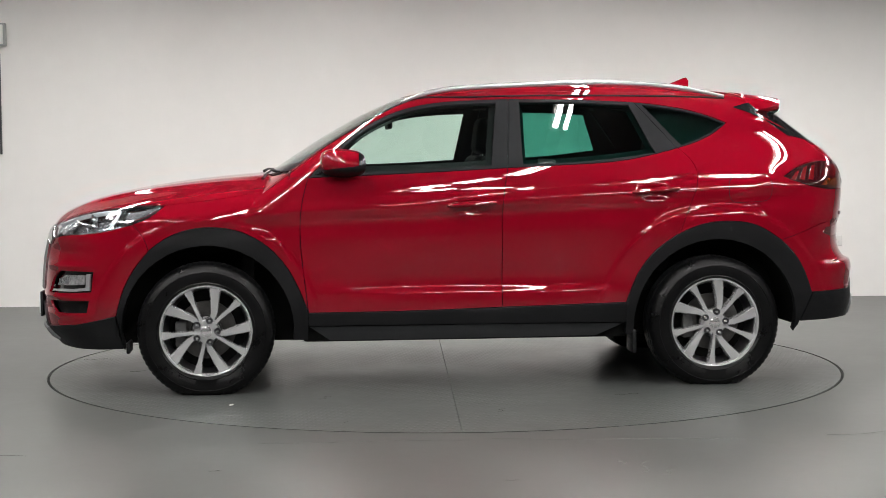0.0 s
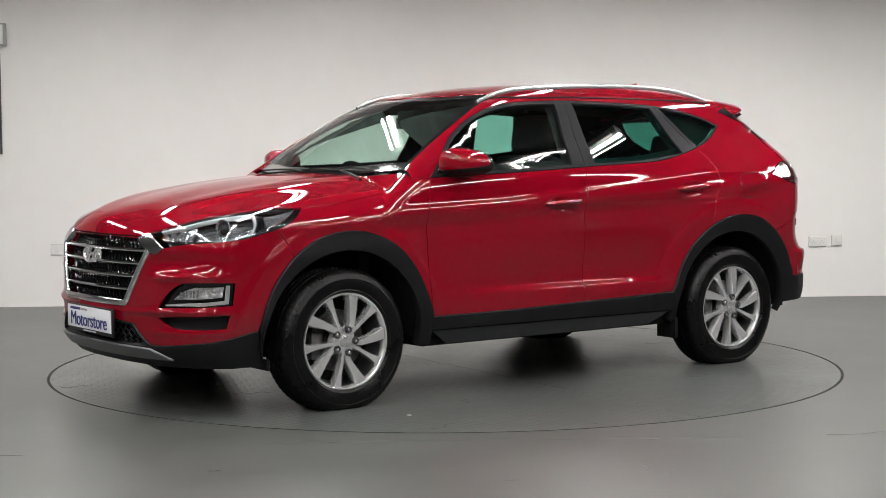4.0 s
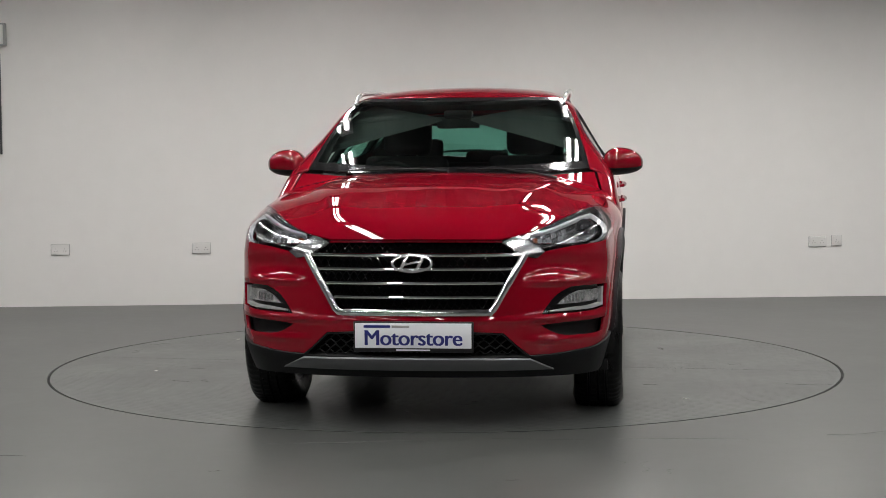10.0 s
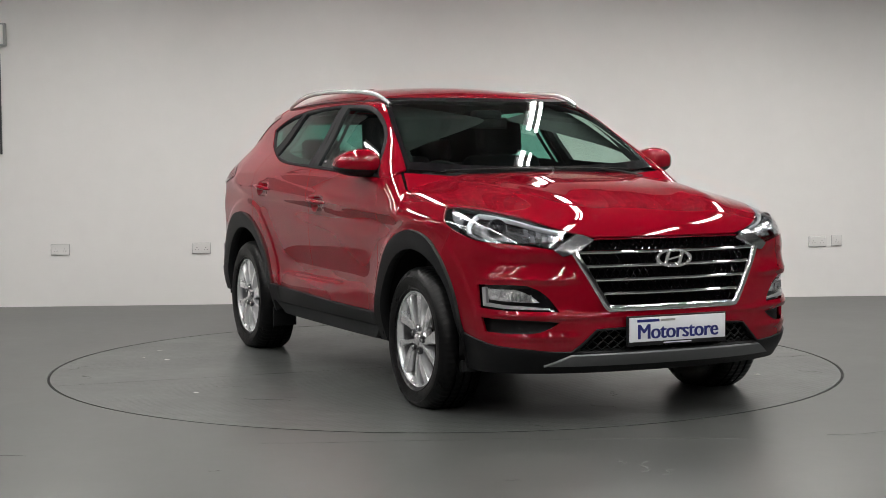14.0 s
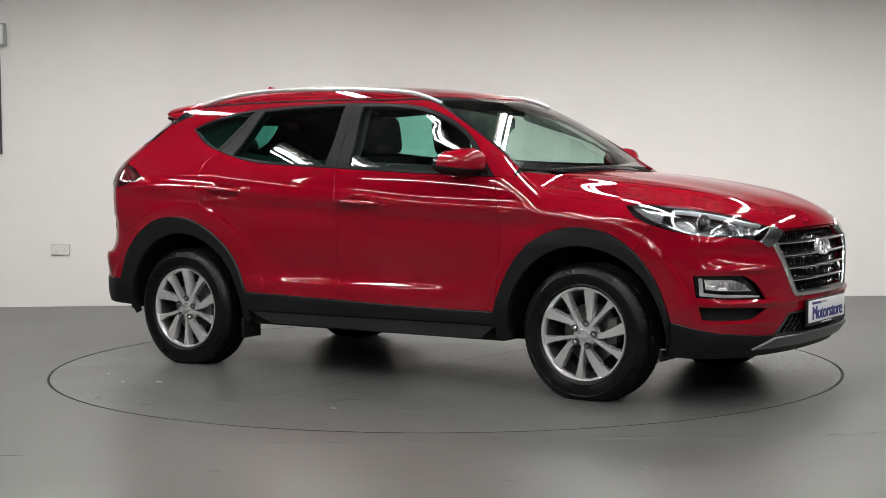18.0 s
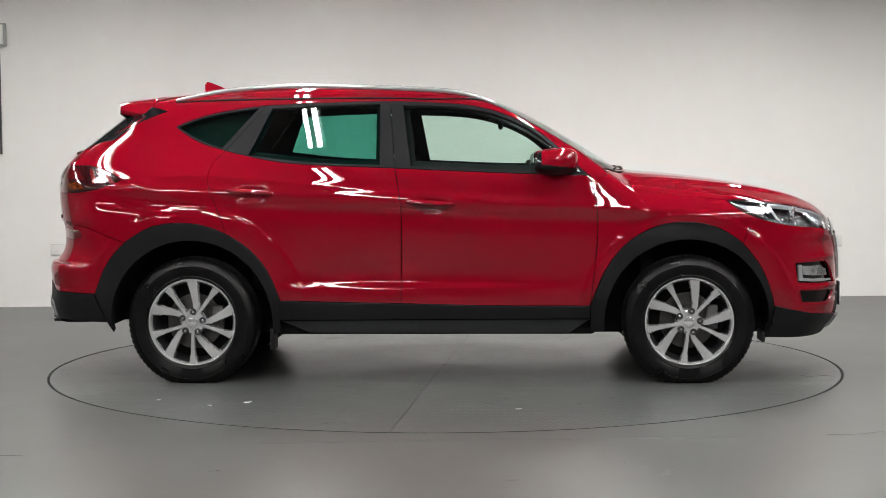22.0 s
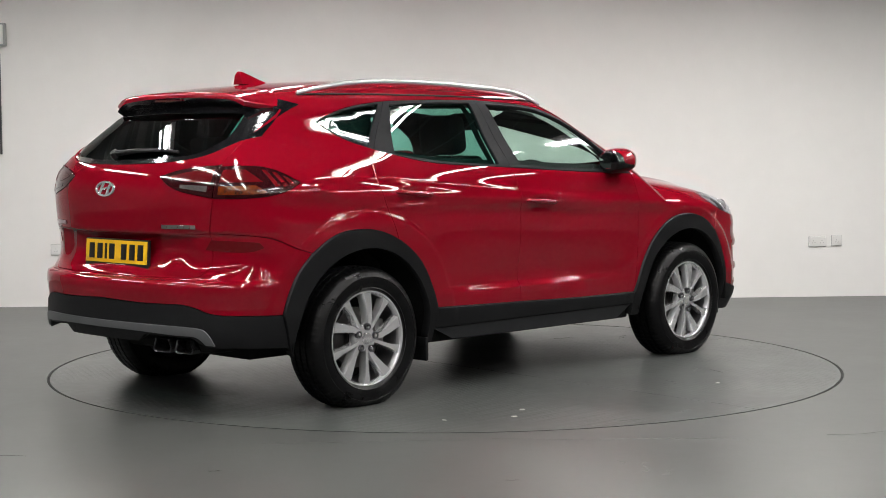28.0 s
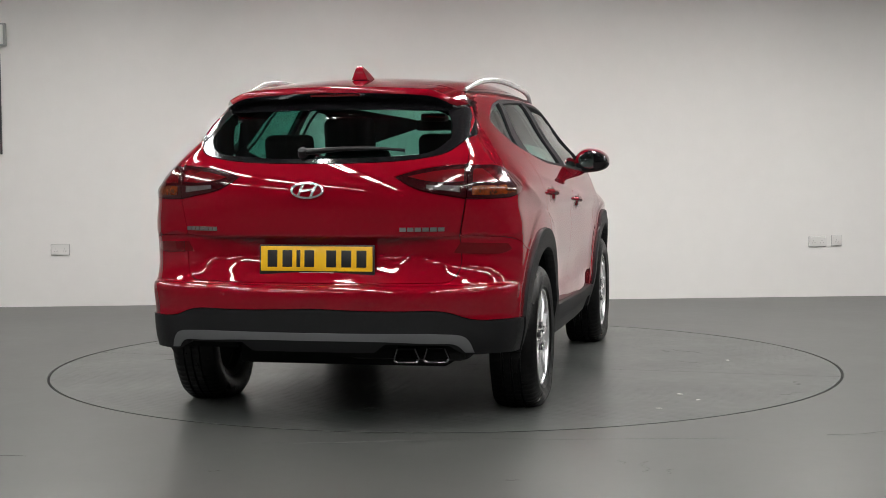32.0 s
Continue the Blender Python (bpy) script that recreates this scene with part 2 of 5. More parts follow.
tagged(part("wall_north", box_bm(0, 0.1, 1.75, 24, 0.2, 3.9, pose(0, WALL_Y, 0, 0, 0, WALL_TURN)), M_WALL), "plain white painted studio wall", "wall", kind="structure")
# south, west and east walls are unseen; their greys are set for fill and reflections
tagged(part("wall_south", box_bm(0, ROOM_BACK - 0.1, 1.75, 24, 0.2, 3.9), M_DARKWALL), "plain dark grey wall out of view", "wall", kind="structure")
tagged(part("wall_west", box_bm(-ROOM_X - 0.1, -4, 1.75, 0.2, 22, 3.9), M_SIDEWALL), "plain grey painted wall out of view", "wall", kind="structure")
tagged(part("wall_east", box_bm(ROOM_X + 0.1, -4, 1.75, 0.2, 22, 3.9), M_SIDEWALL), "plain grey painted wall out of view", "wall", kind="structure")
# corrugated sheet ceiling
cv, cf = [], []
n_c = 180
for i in range(n_c + 1):
    x = -ROOM_X + 2 * ROOM_X * i / n_c
    z = CEIL_Z + (0.07 if (i // 2) % 2 else 0.0)
    cv += [(x, ROOM_BACK, z), (x, 6.0, z)]
for i in range(n_c):
    cf.append((2 * i, 2 * i + 1, 2 * i + 3, 2 * i + 2))
tagged(mesh_ob("ceiling", cv, cf, M_CEIL, smooth=False), "dark ribbed sheet metal ceiling", "ceiling", kind="structure")

for bx, by in BATTENS:
    base = tagged(new("ceiling_light"), "white fluorescent batten with two lit tubes", "ceiling light", "battens under the ceiling")
    base.matrix_world = pose(bx, by, LAMP_Z)
    part("housing", box_bm(0, 0, 0.035, 0.12, 1.56, 0.07), M_BATTEN, base, bevel=0.008)
    # spine is added below the area lamp, splitting its reflection in two
    part("spine", box_bm(0, 0, -0.045, 0.034, 1.50, 0.06), M_BATTEN, base, bevel=0.004)
    for q in (-0.038, 0.038):
        part("tube", lathe_bm([(0.001, -0.735), (0.013, -0.735), (0.013, 0.735), (0.001, 0.735)], 10, pose(q, 0, -0.040, 90)), M_TUBE, base)
    for q in (-0.6, 0.6):
        part("hanger", lathe_bm([(0.004, 0.06), (0.004, CEIL_Z - LAMP_Z + 0.02)], 6, pose(0, q, 0)), M_BATTEN, base)


# ---- the car's outer skin: one smooth solid, cut into panels ----
def spline(xs, ys):
    """A natural cubic spline as a function on arrays; it goes on straight past its ends."""
    xs, ys = np.array(xs, float), np.array(ys, float)
    n, h = len(xs), np.diff(xs)
    a, r = np.eye(n), np.zeros(n)
    for i in range(1, n - 1):
        a[i, i - 1], a[i, i], a[i, i + 1] = h[i - 1], 2 * (h[i - 1] + h[i]), h[i]
        r[i] = 6 * ((ys[i + 1] - ys[i]) / h[i] - (ys[i] - ys[i - 1]) / h[i - 1])
    m = np.linalg.solve(a, r)
    s0 = (ys[1] - ys[0]) / h[0] - h[0] * m[1] / 6
    s1 = (ys[-1] - ys[-2]) / h[-1] + h[-1] * m[-2] / 6

    def f(x):
        x = np.asarray(x, float)
        q = np.clip(x, xs[0], xs[-1])
        i = np.clip(np.searchsorted(xs, q) - 1, 0, n - 2)
        u, v = xs[i + 1] - q, q - xs[i]
        y = (m[i] * u ** 3 + m[i + 1] * v ** 3) / (6 * h[i]) + (ys[i] / h[i] - m[i] * h[i] / 6) * u + (ys[i + 1] / h[i] - m[i + 1] * h[i] / 6) * v
        return y + np.where(x < xs[0], (x - xs[0]) * s0, 0) + np.where(x > xs[-1], (x - xs[-1]) * s1, 0)
    return f


def smax(a, b, r):
    h = np.maximum(r - np.abs(a - b), 0) / r
    return np.maximum(a, b) + h * h * r * 0.25


def bump(v, centre, width):
    return np.exp(-((v - centre) / width) ** 2)


def step(v, a, b):
    t = np.clip((v - a) / (b - a), 0, 1)
    return t * t * (3 - 2 * t)


AXLE_F, AXLE_R, HUB_Z = 1.335, -1.335, 0.328
# half width by height, amidships
SECTION = spline([0.20, 0.32, 0.45, 0.58, 0.70, 0.82, 0.92, 1.02, 1.10, 1.17, 1.30, 1.45, 1.58],
                 [0.820, 0.860, 0.880, 0.884, 0.890, 0.898, 0.900, 0.894, 0.880, 0.850, 0.760, 0.674, 0.590])
# how far the side draws in along the length: below the belt and above it
PLAN_LOW = spline([-2.20, -2.00, -1.75, -1.335, -0.6, 0.0, 0.6, 1.0, 1.335, 1.7, 2.0, 2.2],
                  [0.072, 0.028, 0.010, 0.000, 0.002, 0.006, 0.004, 0.003, 0.004, 0.024, 0.064, 0.130])
PLAN_HIGH = spline([-2.1, -1.75, -1.45, -1.0, -0.4, 0.1, 0.5, 0.9, 1.3], [0.152, 0.074, 0.046, 0.022, 0.002, 0.0, 0.010, 0.035, 0.08])
TOP = spline([-2.3, -1.90, -1.60, -1.20, -0.70, -0.30, 0.00, 0.20, 0.38, 0.60, 0.80, 0.95],
             [1.44, 1.535, 1.575, 1.612, 1.632, 1.628, 1.605, 1.570, 1.508, 1.398, 1.278, 1.180])
BONNET = spline([0.7, 1.05, 1.30, 1.60, 1.85, 2.00, 2.10, 2.17, 2.25, 2.4], [1.165, 1.135, 1.113, 1.075, 1.027, 0.985, 0.945, 0.905, 0.82, 0.62])
NOSE = spline([0.15, 0.25, 0.32, 0.40, 0.50, 0.60, 0.72, 0.84, 0.95, 1.1], [2.10, 2.175, 2.228, 2.242, 2.245, 2.242, 2.236, 2.222, 2.17, 2.05])
TAIL = spline([0.20, 0.28, 0.36, 0.46, 0.56, 0.63, 0.68, 0.80, 0.90, 1.02, 1.12, 1.20, 1.30, 1.46, 1.56],
              [-2.15, -2.212, -2.254, -2.262, -2.258, -2.246, -2.212, -2.190, -2.196, -2.205, -2.190, -2.140, -2.020, -1.815, -1.69])


# set while the roof spoiler is shaped: the roof then runs on past the tail
TAIL_OFF = []


def skin(x, y, z):
    """Below nought inside the body, above it outside, in metres near the surface."""
    ay = np.abs(y)
    hi = step(z, 0.95, 1.35)
    w = SECTION(z) - PLAN_LOW(x) * (1 - hi) - PLAN_HIGH(x) * hi
    rf, rr = np.hypot(x - AXLE_F, z - HUB_Z), np.hypot(x - AXLE_R, z - HUB_Z)
    # flared arches with a sharp outer edge
    w = w + (0.005 * (1 - step(rf, 0.570, 0.600)) + 0.005 * (1 - step(rr, 0.610, 0.640)) + 0.012 * (bump(rf, 0.50, 0.13) + bump(rr, 0.52, 0.13))) * step(z, 0.3, 0.5)
    doors = step(x, -1.0, -0.35) * (1 - step(x, 0.1, 0.85))
    # a ledge along the foot of the doors
    w = w + doors * (0.017 * (1 - step(z, 0.508, 0.548)) - 0.012 * bump(z, 0.585, 0.085))
    # shoulder line, climbing towards the tail
    line = 1.00 - 0.045 * x
    w = w + 0.010 * bump(z, line - 0.02, 0.035) - 0.008 * bump(z, line - 0.10, 0.05)
    # hollows behind the door handles
    for hx, hz in ((-0.035, 0.955), (-1.005, 1.022)):
        w = w - 0.016 * np.exp(-((x - hx) / 0.075) ** 4 - ((z - hz) / 0.034) ** 4)
    side = ay - w
    roof = TOP(x + 0.12 * y * y * step(x, -0.1, 0.5)) - (0.115 - 0.07 * step(x, -0.1, 0.45)) * y * y
    deck = BONNET(x + 0.10 * y * y) - 0.09 * y * y - 0.06 * ay ** 4 + 0.010 * bump(ay, 0.42 + 0.10 * (1.6 - x), 0.10) * (1 - step(x, 1.9, 2.2))
    a_roof = (z - roof) / np.hypot(1, 0.58 * step(x, 0.05, 0.45))
    a_deck = (z - deck) / np.hypot(1, 0.2 + 0.9 * step(x, 1.9, 2.2))
    upper = smax(side, a_roof, 0.13 - 0.06 * step(x, -0.1, 0.3))
    lower = smax(side, a_deck, 0.13)
    up = np.minimum(upper, lower)
    up = np.where(x < 0.4, upper, up)
    corner = step(ay, 0.42, 0.62)
    crease = corner * (0.014 * bump(z, 0.506, 0.018) - 0.018 * bump(z, 0.735, 0.042) + 0.013 * bump(z, 0.665, 0.017) + 0.010 * bump(z, 0.405, 0.018)) + 0.006 * bump(z, 0.495, 0.014)
    front = (x - (NOSE(z) + crease - 0.17 * y * y - 0.30 * ay ** 4)) / 1.04
    plate = 0.020 * np.exp(-(ay / 0.36) ** 8 - ((z - 0.765) / 0.085) ** 8) - 0.010 * step(z, 0.850, 0.872)
    rear = ((TAIL(z) + 0.17 * y * y + 0.22 * ay ** 4 + plate) - x) / (1 + 0.22 * step(z, 1.1, 1.3))
    f = smax(up, front, 0.09)
    if TAIL_OFF:
        return f
    return smax(f, rear, 0.10)


def solve(o, d, lo, hi, off=0.0):
    """Where rays o + s d leave the skin grown by off."""
    lo, hi = np.full(len(o), lo, float), np.full(len(o), hi, float)
    for _ in range(27):
        mid = (lo + hi) / 2
        p = o + d * mid[:, None]
        out = skin(p[:, 0], p[:, 1], p[:, 2]) > off
        hi, lo = np.where(out, mid, hi), np.where(out, lo, mid)
    return o + d * ((lo + hi) / 2)[:, None]


def gradient(p):
    e, g = 1e-3, []
    for k in range(3):
        q, r = p.copy(), p.copy()
        q[:, k] += e
        r[:, k] -= e
        g.append(skin(q[:, 0], q[:, 1], q[:, 2]) - skin(r[:, 0], r[:, 1], r[:, 2]))
    g = np.stack(g, 1)
    return g / np.maximum(np.linalg.norm(g, axis=1, keepdims=True), 1e-9)


# charts: from two numbers to a ray, and from a place back to the two numbers
RHO = 0.9
FX, RX, TZ = 1.25, -1.25, 0.85


def rays(chart, uv):
    u, v, z0 = uv[:, 0], uv[:, 1], np.zeros(len(uv))
    if chart == "side":
        return np.stack([u, z0, v], 1), np.tile([0.0, 1.0, 0.0], (len(u), 1)), 0.0, 1.3
    if chart == "top":
        return np.stack([u, v, z0 + 0.55], 1), np.tile([0.0, 0.0, 1.0], (len(u), 1)), 0.0, 1.4
    if chart == "nose":
        return np.stack([z0 + 1.2, u, v], 1), np.tile([1.0, 0.0, 0.0], (len(u), 1)), 0.0, 1.5
    if chart == "back":
        return np.stack([z0 - 1.2, u, v], 1), np.tile([-1.0, 0.0, 0.0], (len(u), 1)), 0.0, 1.5
    if chart == "front":
        return np.stack([z0 + FX, z0, v], 1), np.stack([np.cos(u / RHO), np.sin(u / RHO), z0], 1), 0.0, 1.6
    if chart == "rear":
        return np.stack([z0 + RX, z0, v], 1), np.stack([-np.cos(u / RHO), np.sin(u / RHO), z0], 1), 0.0, 1.6
    return np.stack([u, z0, z0 + TZ], 1), np.stack([z0, np.sin(v / RHO), np.cos(v / RHO)], 1), 0.0, 1.4


def chart_of(chart, p):
    x, y, z = p[:, 0], p[:, 1], p[:, 2]
    if chart == "side":
        return np.stack([x, z], 1)
    if chart == "top":
        return np.stack([x, y], 1)
    if chart in ("nose", "back"):
        return np.stack([y, z], 1)
    if chart == "front":
        return np.stack([RHO * np.arctan2(y, x - FX), z], 1)
    if chart == "rear":
        return np.stack([RHO * np.arctan2(y, RX - x), z], 1)
    return np.stack([x, RHO * np.arctan2(y, z - TZ)], 1)


def on_skin(chart, uv, off=0.0):
    o, d, lo, hi = rays(chart, np.asarray(uv, float))
    return solve(o, d, lo, hi, off)


def line(chart, *pts, n=0):
    """A smooth line over the skin through chart points, as places."""
    pts = np.array(pts, float)
    if len(pts) > 2:
        s = np.concatenate([[0], np.cumsum(np.linalg.norm(np.diff(pts, axis=0), axis=1))])
        fu, fv = spline(s, pts[:, 0]), spline(s, pts[:, 1])
        n = n or max(4, int(s[-1] / 0.02))
        q = np.linspace(0, s[-1], n + 1)
        uv = np.stack([fu(q), fv(q)], 1)
    else:
        n = n or max(2, int(np.linalg.norm(pts[1] - pts[0]) / 0.02))
        uv = pts[0] + (pts[1] - pts[0]) * np.linspace(0, 1, n + 1)[:, None]
    return on_skin(chart, uv)


def rev(a):
    return a[::-1]


def flip(a):
    """The same line on the other side."""
    return a * np.array([1, -1, 1])


def loop(*segments):
    out = []
    for s in segments:
        for p in s:
            if not out or np.linalg.norm(out[-1] - p) > 1e-4:
                out.append(p)
    if np.linalg.norm(out[0] - out[-1]) < 1e-4:
        out.pop()
    return np.array(out)


def resample(uv, h):
    """Points every h or so along a closed loop; corners stay."""
    out = []
    n = len(uv)
    for i in range(n):
        a, b = uv[i], uv[(i + 1) % n]
        k = max(1, int(math.ceil(np.linalg.norm(b - a) / h - 0.2)))
        out += [a + (b - a) * j / k for j in range(k)]
    return np.array(out)


def inside(pts, poly):
    x, y = pts[:, 0], pts[:, 1]
    c = np.zeros(len(pts), bool)
    for i in range(len(poly)):
        (x0, y0), (x1, y1) = poly[i - 1], poly[i]
        if y0 != y1:
            c ^= ((y0 > y) != (y1 > y)) & (x < (x1 - x0) * (y - y0) / (y1 - y0) + x0)
    return c


def near(pts, poly, r):
    """Which points lie within r of the closed line."""
    m = np.zeros(len(pts), bool)
    for i in range(len(poly)):
        a, b = poly[i - 1], poly[i]
        ab = b - a
        t = np.clip(((pts - a) @ ab) / max(ab @ ab, 1e-12), 0, 1)
        m |= np.linalg.norm(pts - (a + t[:, None] * ab), axis=1) < r
    return m


def shrink(uv, d):
    """Draws a closed loop in by d (out where d is negative)."""
    if d == 0:
        return uv
    area = np.sum(uv[:, 0] * np.roll(uv[:, 1], -1) - np.roll(uv[:, 0], -1) * uv[:, 1])
    s = 1 if area > 0 else -1
    e = np.roll(uv, -1, 0) - uv
    e /= np.maximum(np.linalg.norm(e, axis=1, keepdims=True), 1e-9)
    nrm = np.stack([-e[:, 1], e[:, 0]], 1) * s
    a, b = nrm, np.roll(nrm, 1, 0)
    m = a + b
    k = np.maximum(np.sum(m * m, 1, keepdims=True) / 2, 0.35)
    return uv + m / k * d


from mathutils.geometry import delaunay_2d_cdt


def sheet_normals(p, nrm, sink, e=0.002):
    """Normals of the skin after it is raised or sunk by sink()."""
    g = np.stack([(sink(p + e * d) - sink(p - e * d)) / (2 * e) for d in np.eye(3)], 1)
    out = nrm - (g - np.sum(g * nrm, 1)[:, None] * nrm)
    return out / np.linalg.norm(out, axis=1)[:, None]


def panel(name, chart, outline, material, parent, holes=(), off=0.0, thick=0.014, gap=0.0022, h=0.024, label="", mirror=False, both=False, sink=None, even=False):
    """A sheet of the skin inside an outline, with a rim that turns in. both: also its mirror image, as a second object."""
    loops = [shrink(chart_of(chart, outline), gap)] + [shrink(chart_of(chart, q), -gap) for q in holes]
    loops = [resample(q, h) for q in loops]
    allp = np.concatenate(loops)
    lo, hi = allp.min(0), allp.max(0)
    gx, gy = np.meshgrid(np.arange(lo[0], hi[0], h), np.arange(lo[1], hi[1], h * 0.87))
    gx = gx + (np.arange(gx.shape[0])[:, None] % 2) * h * 0.5
    grid = np.stack([gx.ravel(), gy.ravel()], 1)
    keep = inside(grid, loops[0])
    for q in loops[1:]:
        keep &= ~inside(grid, q)
    grid = grid[keep]
    for q in loops:
        grid = grid[~near(grid, q, h * 0.55)]
    edges, base = [], 0
    for q in loops:
        edges += [(base + i, base + (i + 1) % len(q)) for i in range(len(q))]
        base += len(q)
    pts = np.concatenate([allp, grid])
    v, _, f, ov, _, _ = delaunay_2d_cdt([Vector(p) for p in pts], edges, [], 0, 1e-7)
    uv = np.array([tuple(p) for p in v])
    f = np.array([t for t in f if len(t) == 3])
    cen = uv[f].mean(1)
    ok = inside(cen, loops[0])
    for q in loops[1:]:
        ok &= ~inside(cen, q)
    f = f[ok]
    used = np.unique(f)
    back = -np.ones(len(uv), int)
    back[used] = np.arange(len(used))
    f, uv = back[f], uv[used]
    p = on_skin(chart, uv, off)
    nrm = gradient(p)
    if sink is not None:
        rise = sink(p)
        nrm0, nrm = nrm, sheet_normals(p, nrm, sink)
        p = p + nrm0 * rise[:, None]
    if even:
        # float glass: the bend is the same all over
        a = np.concatenate([np.ones((len(p), 1)), p], 1)
        nrm = a @ np.linalg.lstsq(a, nrm, rcond=None)[0]
        nrm /= np.linalg.norm(nrm, axis=1)[:, None]
    a, b, c = p[f[:, 0]], p[f[:, 1]], p[f[:, 2]]
    if np.sum(np.cross(b - a, c - a) * nrm[f[:, 0]]) < 0:
        f = f[:, ::-1]
    count = {}
    for t in f:
        for i in range(3):
            k = (int(t[i]), int(t[(i + 1) % 3]))
            count[k] = count.get(k, 0) + 1
    border = [k for k in count if (k[1], k[0]) not in count]
    verts, normals, faces = list(p), list(nrm), [tuple(int(i) for i in t) for t in f]
    if thick:
        for i, j in border:
            d = p[j] - p[i]
            side = np.cross(d, nrm[i])
            side /= max(np.linalg.norm(side), 1e-9)
            r, k = 0.003 if thick > 0 else 0.0, len(verts)
            verts += [p[i], p[j], p[j] - nrm[j] * thick, p[i] - nrm[i] * thick]
            normals += [(side + nrm[i]) * 0.7, (side + nrm[j]) * 0.7, side, side]
            faces.append((k + 1, k, k + 3, k + 2))
    made = []
    for s in ((1, -1) if both else ((-1,) if mirror else (1,))):
        vv, nn = np.array(verts), np.array(normals)
        ff = faces
        if s < 0:
            vv, nn, ff = vv * [1, -1, 1], nn * [1, -1, 1], [q[::-1] for q in faces]
        made.append(mesh_ob(name, vv, ff, material, parent, label, True, nn))
    return made


# ---- the turntable ----
def build_turntable():
    table = new("turntable")
    n = 128
    part("gap_ring", lathe_bm([(TABLE_R - 0.010, -0.10), (TABLE_R - 0.010, -0.006), (TABLE_R + 0.004, -0.006), (TABLE_R + 0.004, -0.10)], n), M_GAP, table, "dark gap round the disc")
    # deck plates: two half discs of painted sheet, with a joint across
    for s in (0, 180):
        pts = [((TABLE_R - 0.010) * math.cos(a), (TABLE_R - 0.010) * math.sin(a)) for a in [math.pi * i / 64 for i in range(65)]]
        pts = [(x, max(y, 0.0014)) for x, y in pts]
        part("deck_plate", prism_bm(pts, 0.05, pose(0, 0, -0.05, 0, 0, s + 86)), M_PLATE, table)
    return tagged(table, "round grey painted turntable of treadplate let into the floor", "turntable")


turntable = build_turntable()

# ---- lines on the car's left side (x along, z up) and over its top (x, y) ----
beltF = line("side", (0.805, 1.112), (0.472, 1.123), (0.1, 1.139), (-0.235, 1.156))
beltR = line("side", (-0.235, 1.156), (-0.60, 1.172), (-0.86, 1.192), (-1.16, 1.255))
beltQ = line("side", (-1.16, 1.255), (-1.30, 1.298), (-1.40, 1.350), (-1.455, 1.390))
topF = line("side", (0.805, 1.112), (0.764, 1.150), (0.644, 1.267), (0.463, 1.397), (0.22, 1.487), (-0.02, 1.514), (-0.272, 1.524))
topR = line("side", (-0.272, 1.524), (-0.571, 1.519), (-0.78, 1.513), (-0.955, 1.504))
topQ = line("side", (-0.955, 1.504), (-1.184, 1.474), (-1.365, 1.426), (-1.455, 1.390))
frameR = line("side", (-1.16, 1.255), (-0.955, 1.504))
frameB = line("side", (-0.235, 1.156), (-0.272, 1.524))
gapA = line("side", (0.805, 1.112), (0.838, 0.982), (0.848, 0.779), (0.829, 0.576), (0.810, 0.414))
gapB = line("side", (-0.235, 1.156), (-0.205, 0.980), (-0.200, 0.700), (-0.198, 0.430))
gapC = line("side", (-1.16, 1.255), (-1.225, 1.185), (-1.243, 1.120), (-1.200, 0.963), (-1.135, 0.800))
sillF = line("side", (0.810, 0.414), (0.307, 0.417), (-0.198, 0.430))
sillR = line("side", (-0.198, 0.430), (-0.52, 0.437), (-0.855, 0.446))
archR1 = line("side", (-0.855, 0.446), (-0.931, 0.620), (-1.025, 0.730), (-1.135, 0.805))
archR2 = line("side", (-1.135, 0.805), (-1.249, 0.850), (-1.40, 0.868), (-1.560, 0.842), (-1.690, 0.765))
archR3 = line("side", (-1.690, 0.765), (-1.772, 0.680), (-1.830, 0.575), (-1.862, 0.484))
archF1 = line("side", (0.810, 0.414), (0.850, 0.520), (0.930, 0.668), (1.058, 0.792), (1.229, 0.856), (1.40, 0.854), (1.52, 0.815), (1.620, 0.745))
archF2 = line("side", (1.620, 0.745), (1.705, 0.635), (1.760, 0.520), (1.790, 0.410))
gapBumper = line("side", (1.700, 0.880), (1.650, 0.820), (1.620, 0.745))
lampLow = line("side", (2.021, 0.825), (1.905, 0.835), (1.820, 0.849), (1.700, 0.880))
lampLow2 = line("side", (1.700, 0.880), (1.600, 0.925), (1.525, 0.985))
lampFrontLow = line("nose", (0.571, 0.797), (0.640, 0.811), (0.700, 0.820))
lampTop = line("top", (1.525, 0.822), (1.670, 0.762), (1.800, 0.712), (1.940, 0.652), (2.070, 0.560), (2.122, 0.487), (2.140, 0.452))
bonnetEdge = line("top", (0.905, 0.770), (1.10, 0.812), (1.30, 0.832), (1.525, 0.822))
cowlCorner = line("side", (0.805, 1.112), (0.850, 1.113), (0.905, 1.108))
screenSide = line("top", (0.884, 0.742), (0.720, 0.708), (0.480, 0.657), (0.300, 0.610), (0.150, 0.572))
ditch = line("top", (0.150, 0.572), (-0.10, 0.565), (-0.60, 0.562), (-1.10, 0.545), (-1.45, 0.524), (-1.60, 0.510))
hatchTop = line("tube", (-1.60, 0.56), (-1.605, 0.64), (-1.640, 0.71), (-1.70, 0.755))
wing = line("nose", (0.385, 0.846), (0.460, 0.795), (0.533, 0.766))
hatch1 = line("back", (0.640, 1.305), (0.662, 1.240), (0.668, 1.185))
hatch2 = line("back", (0.668, 1.185), (0.672, 1.110), (0.668, 1.030))
hatch3 = line("back", (0.668, 1.030), (0.652, 0.935), (0.640, 0.865))
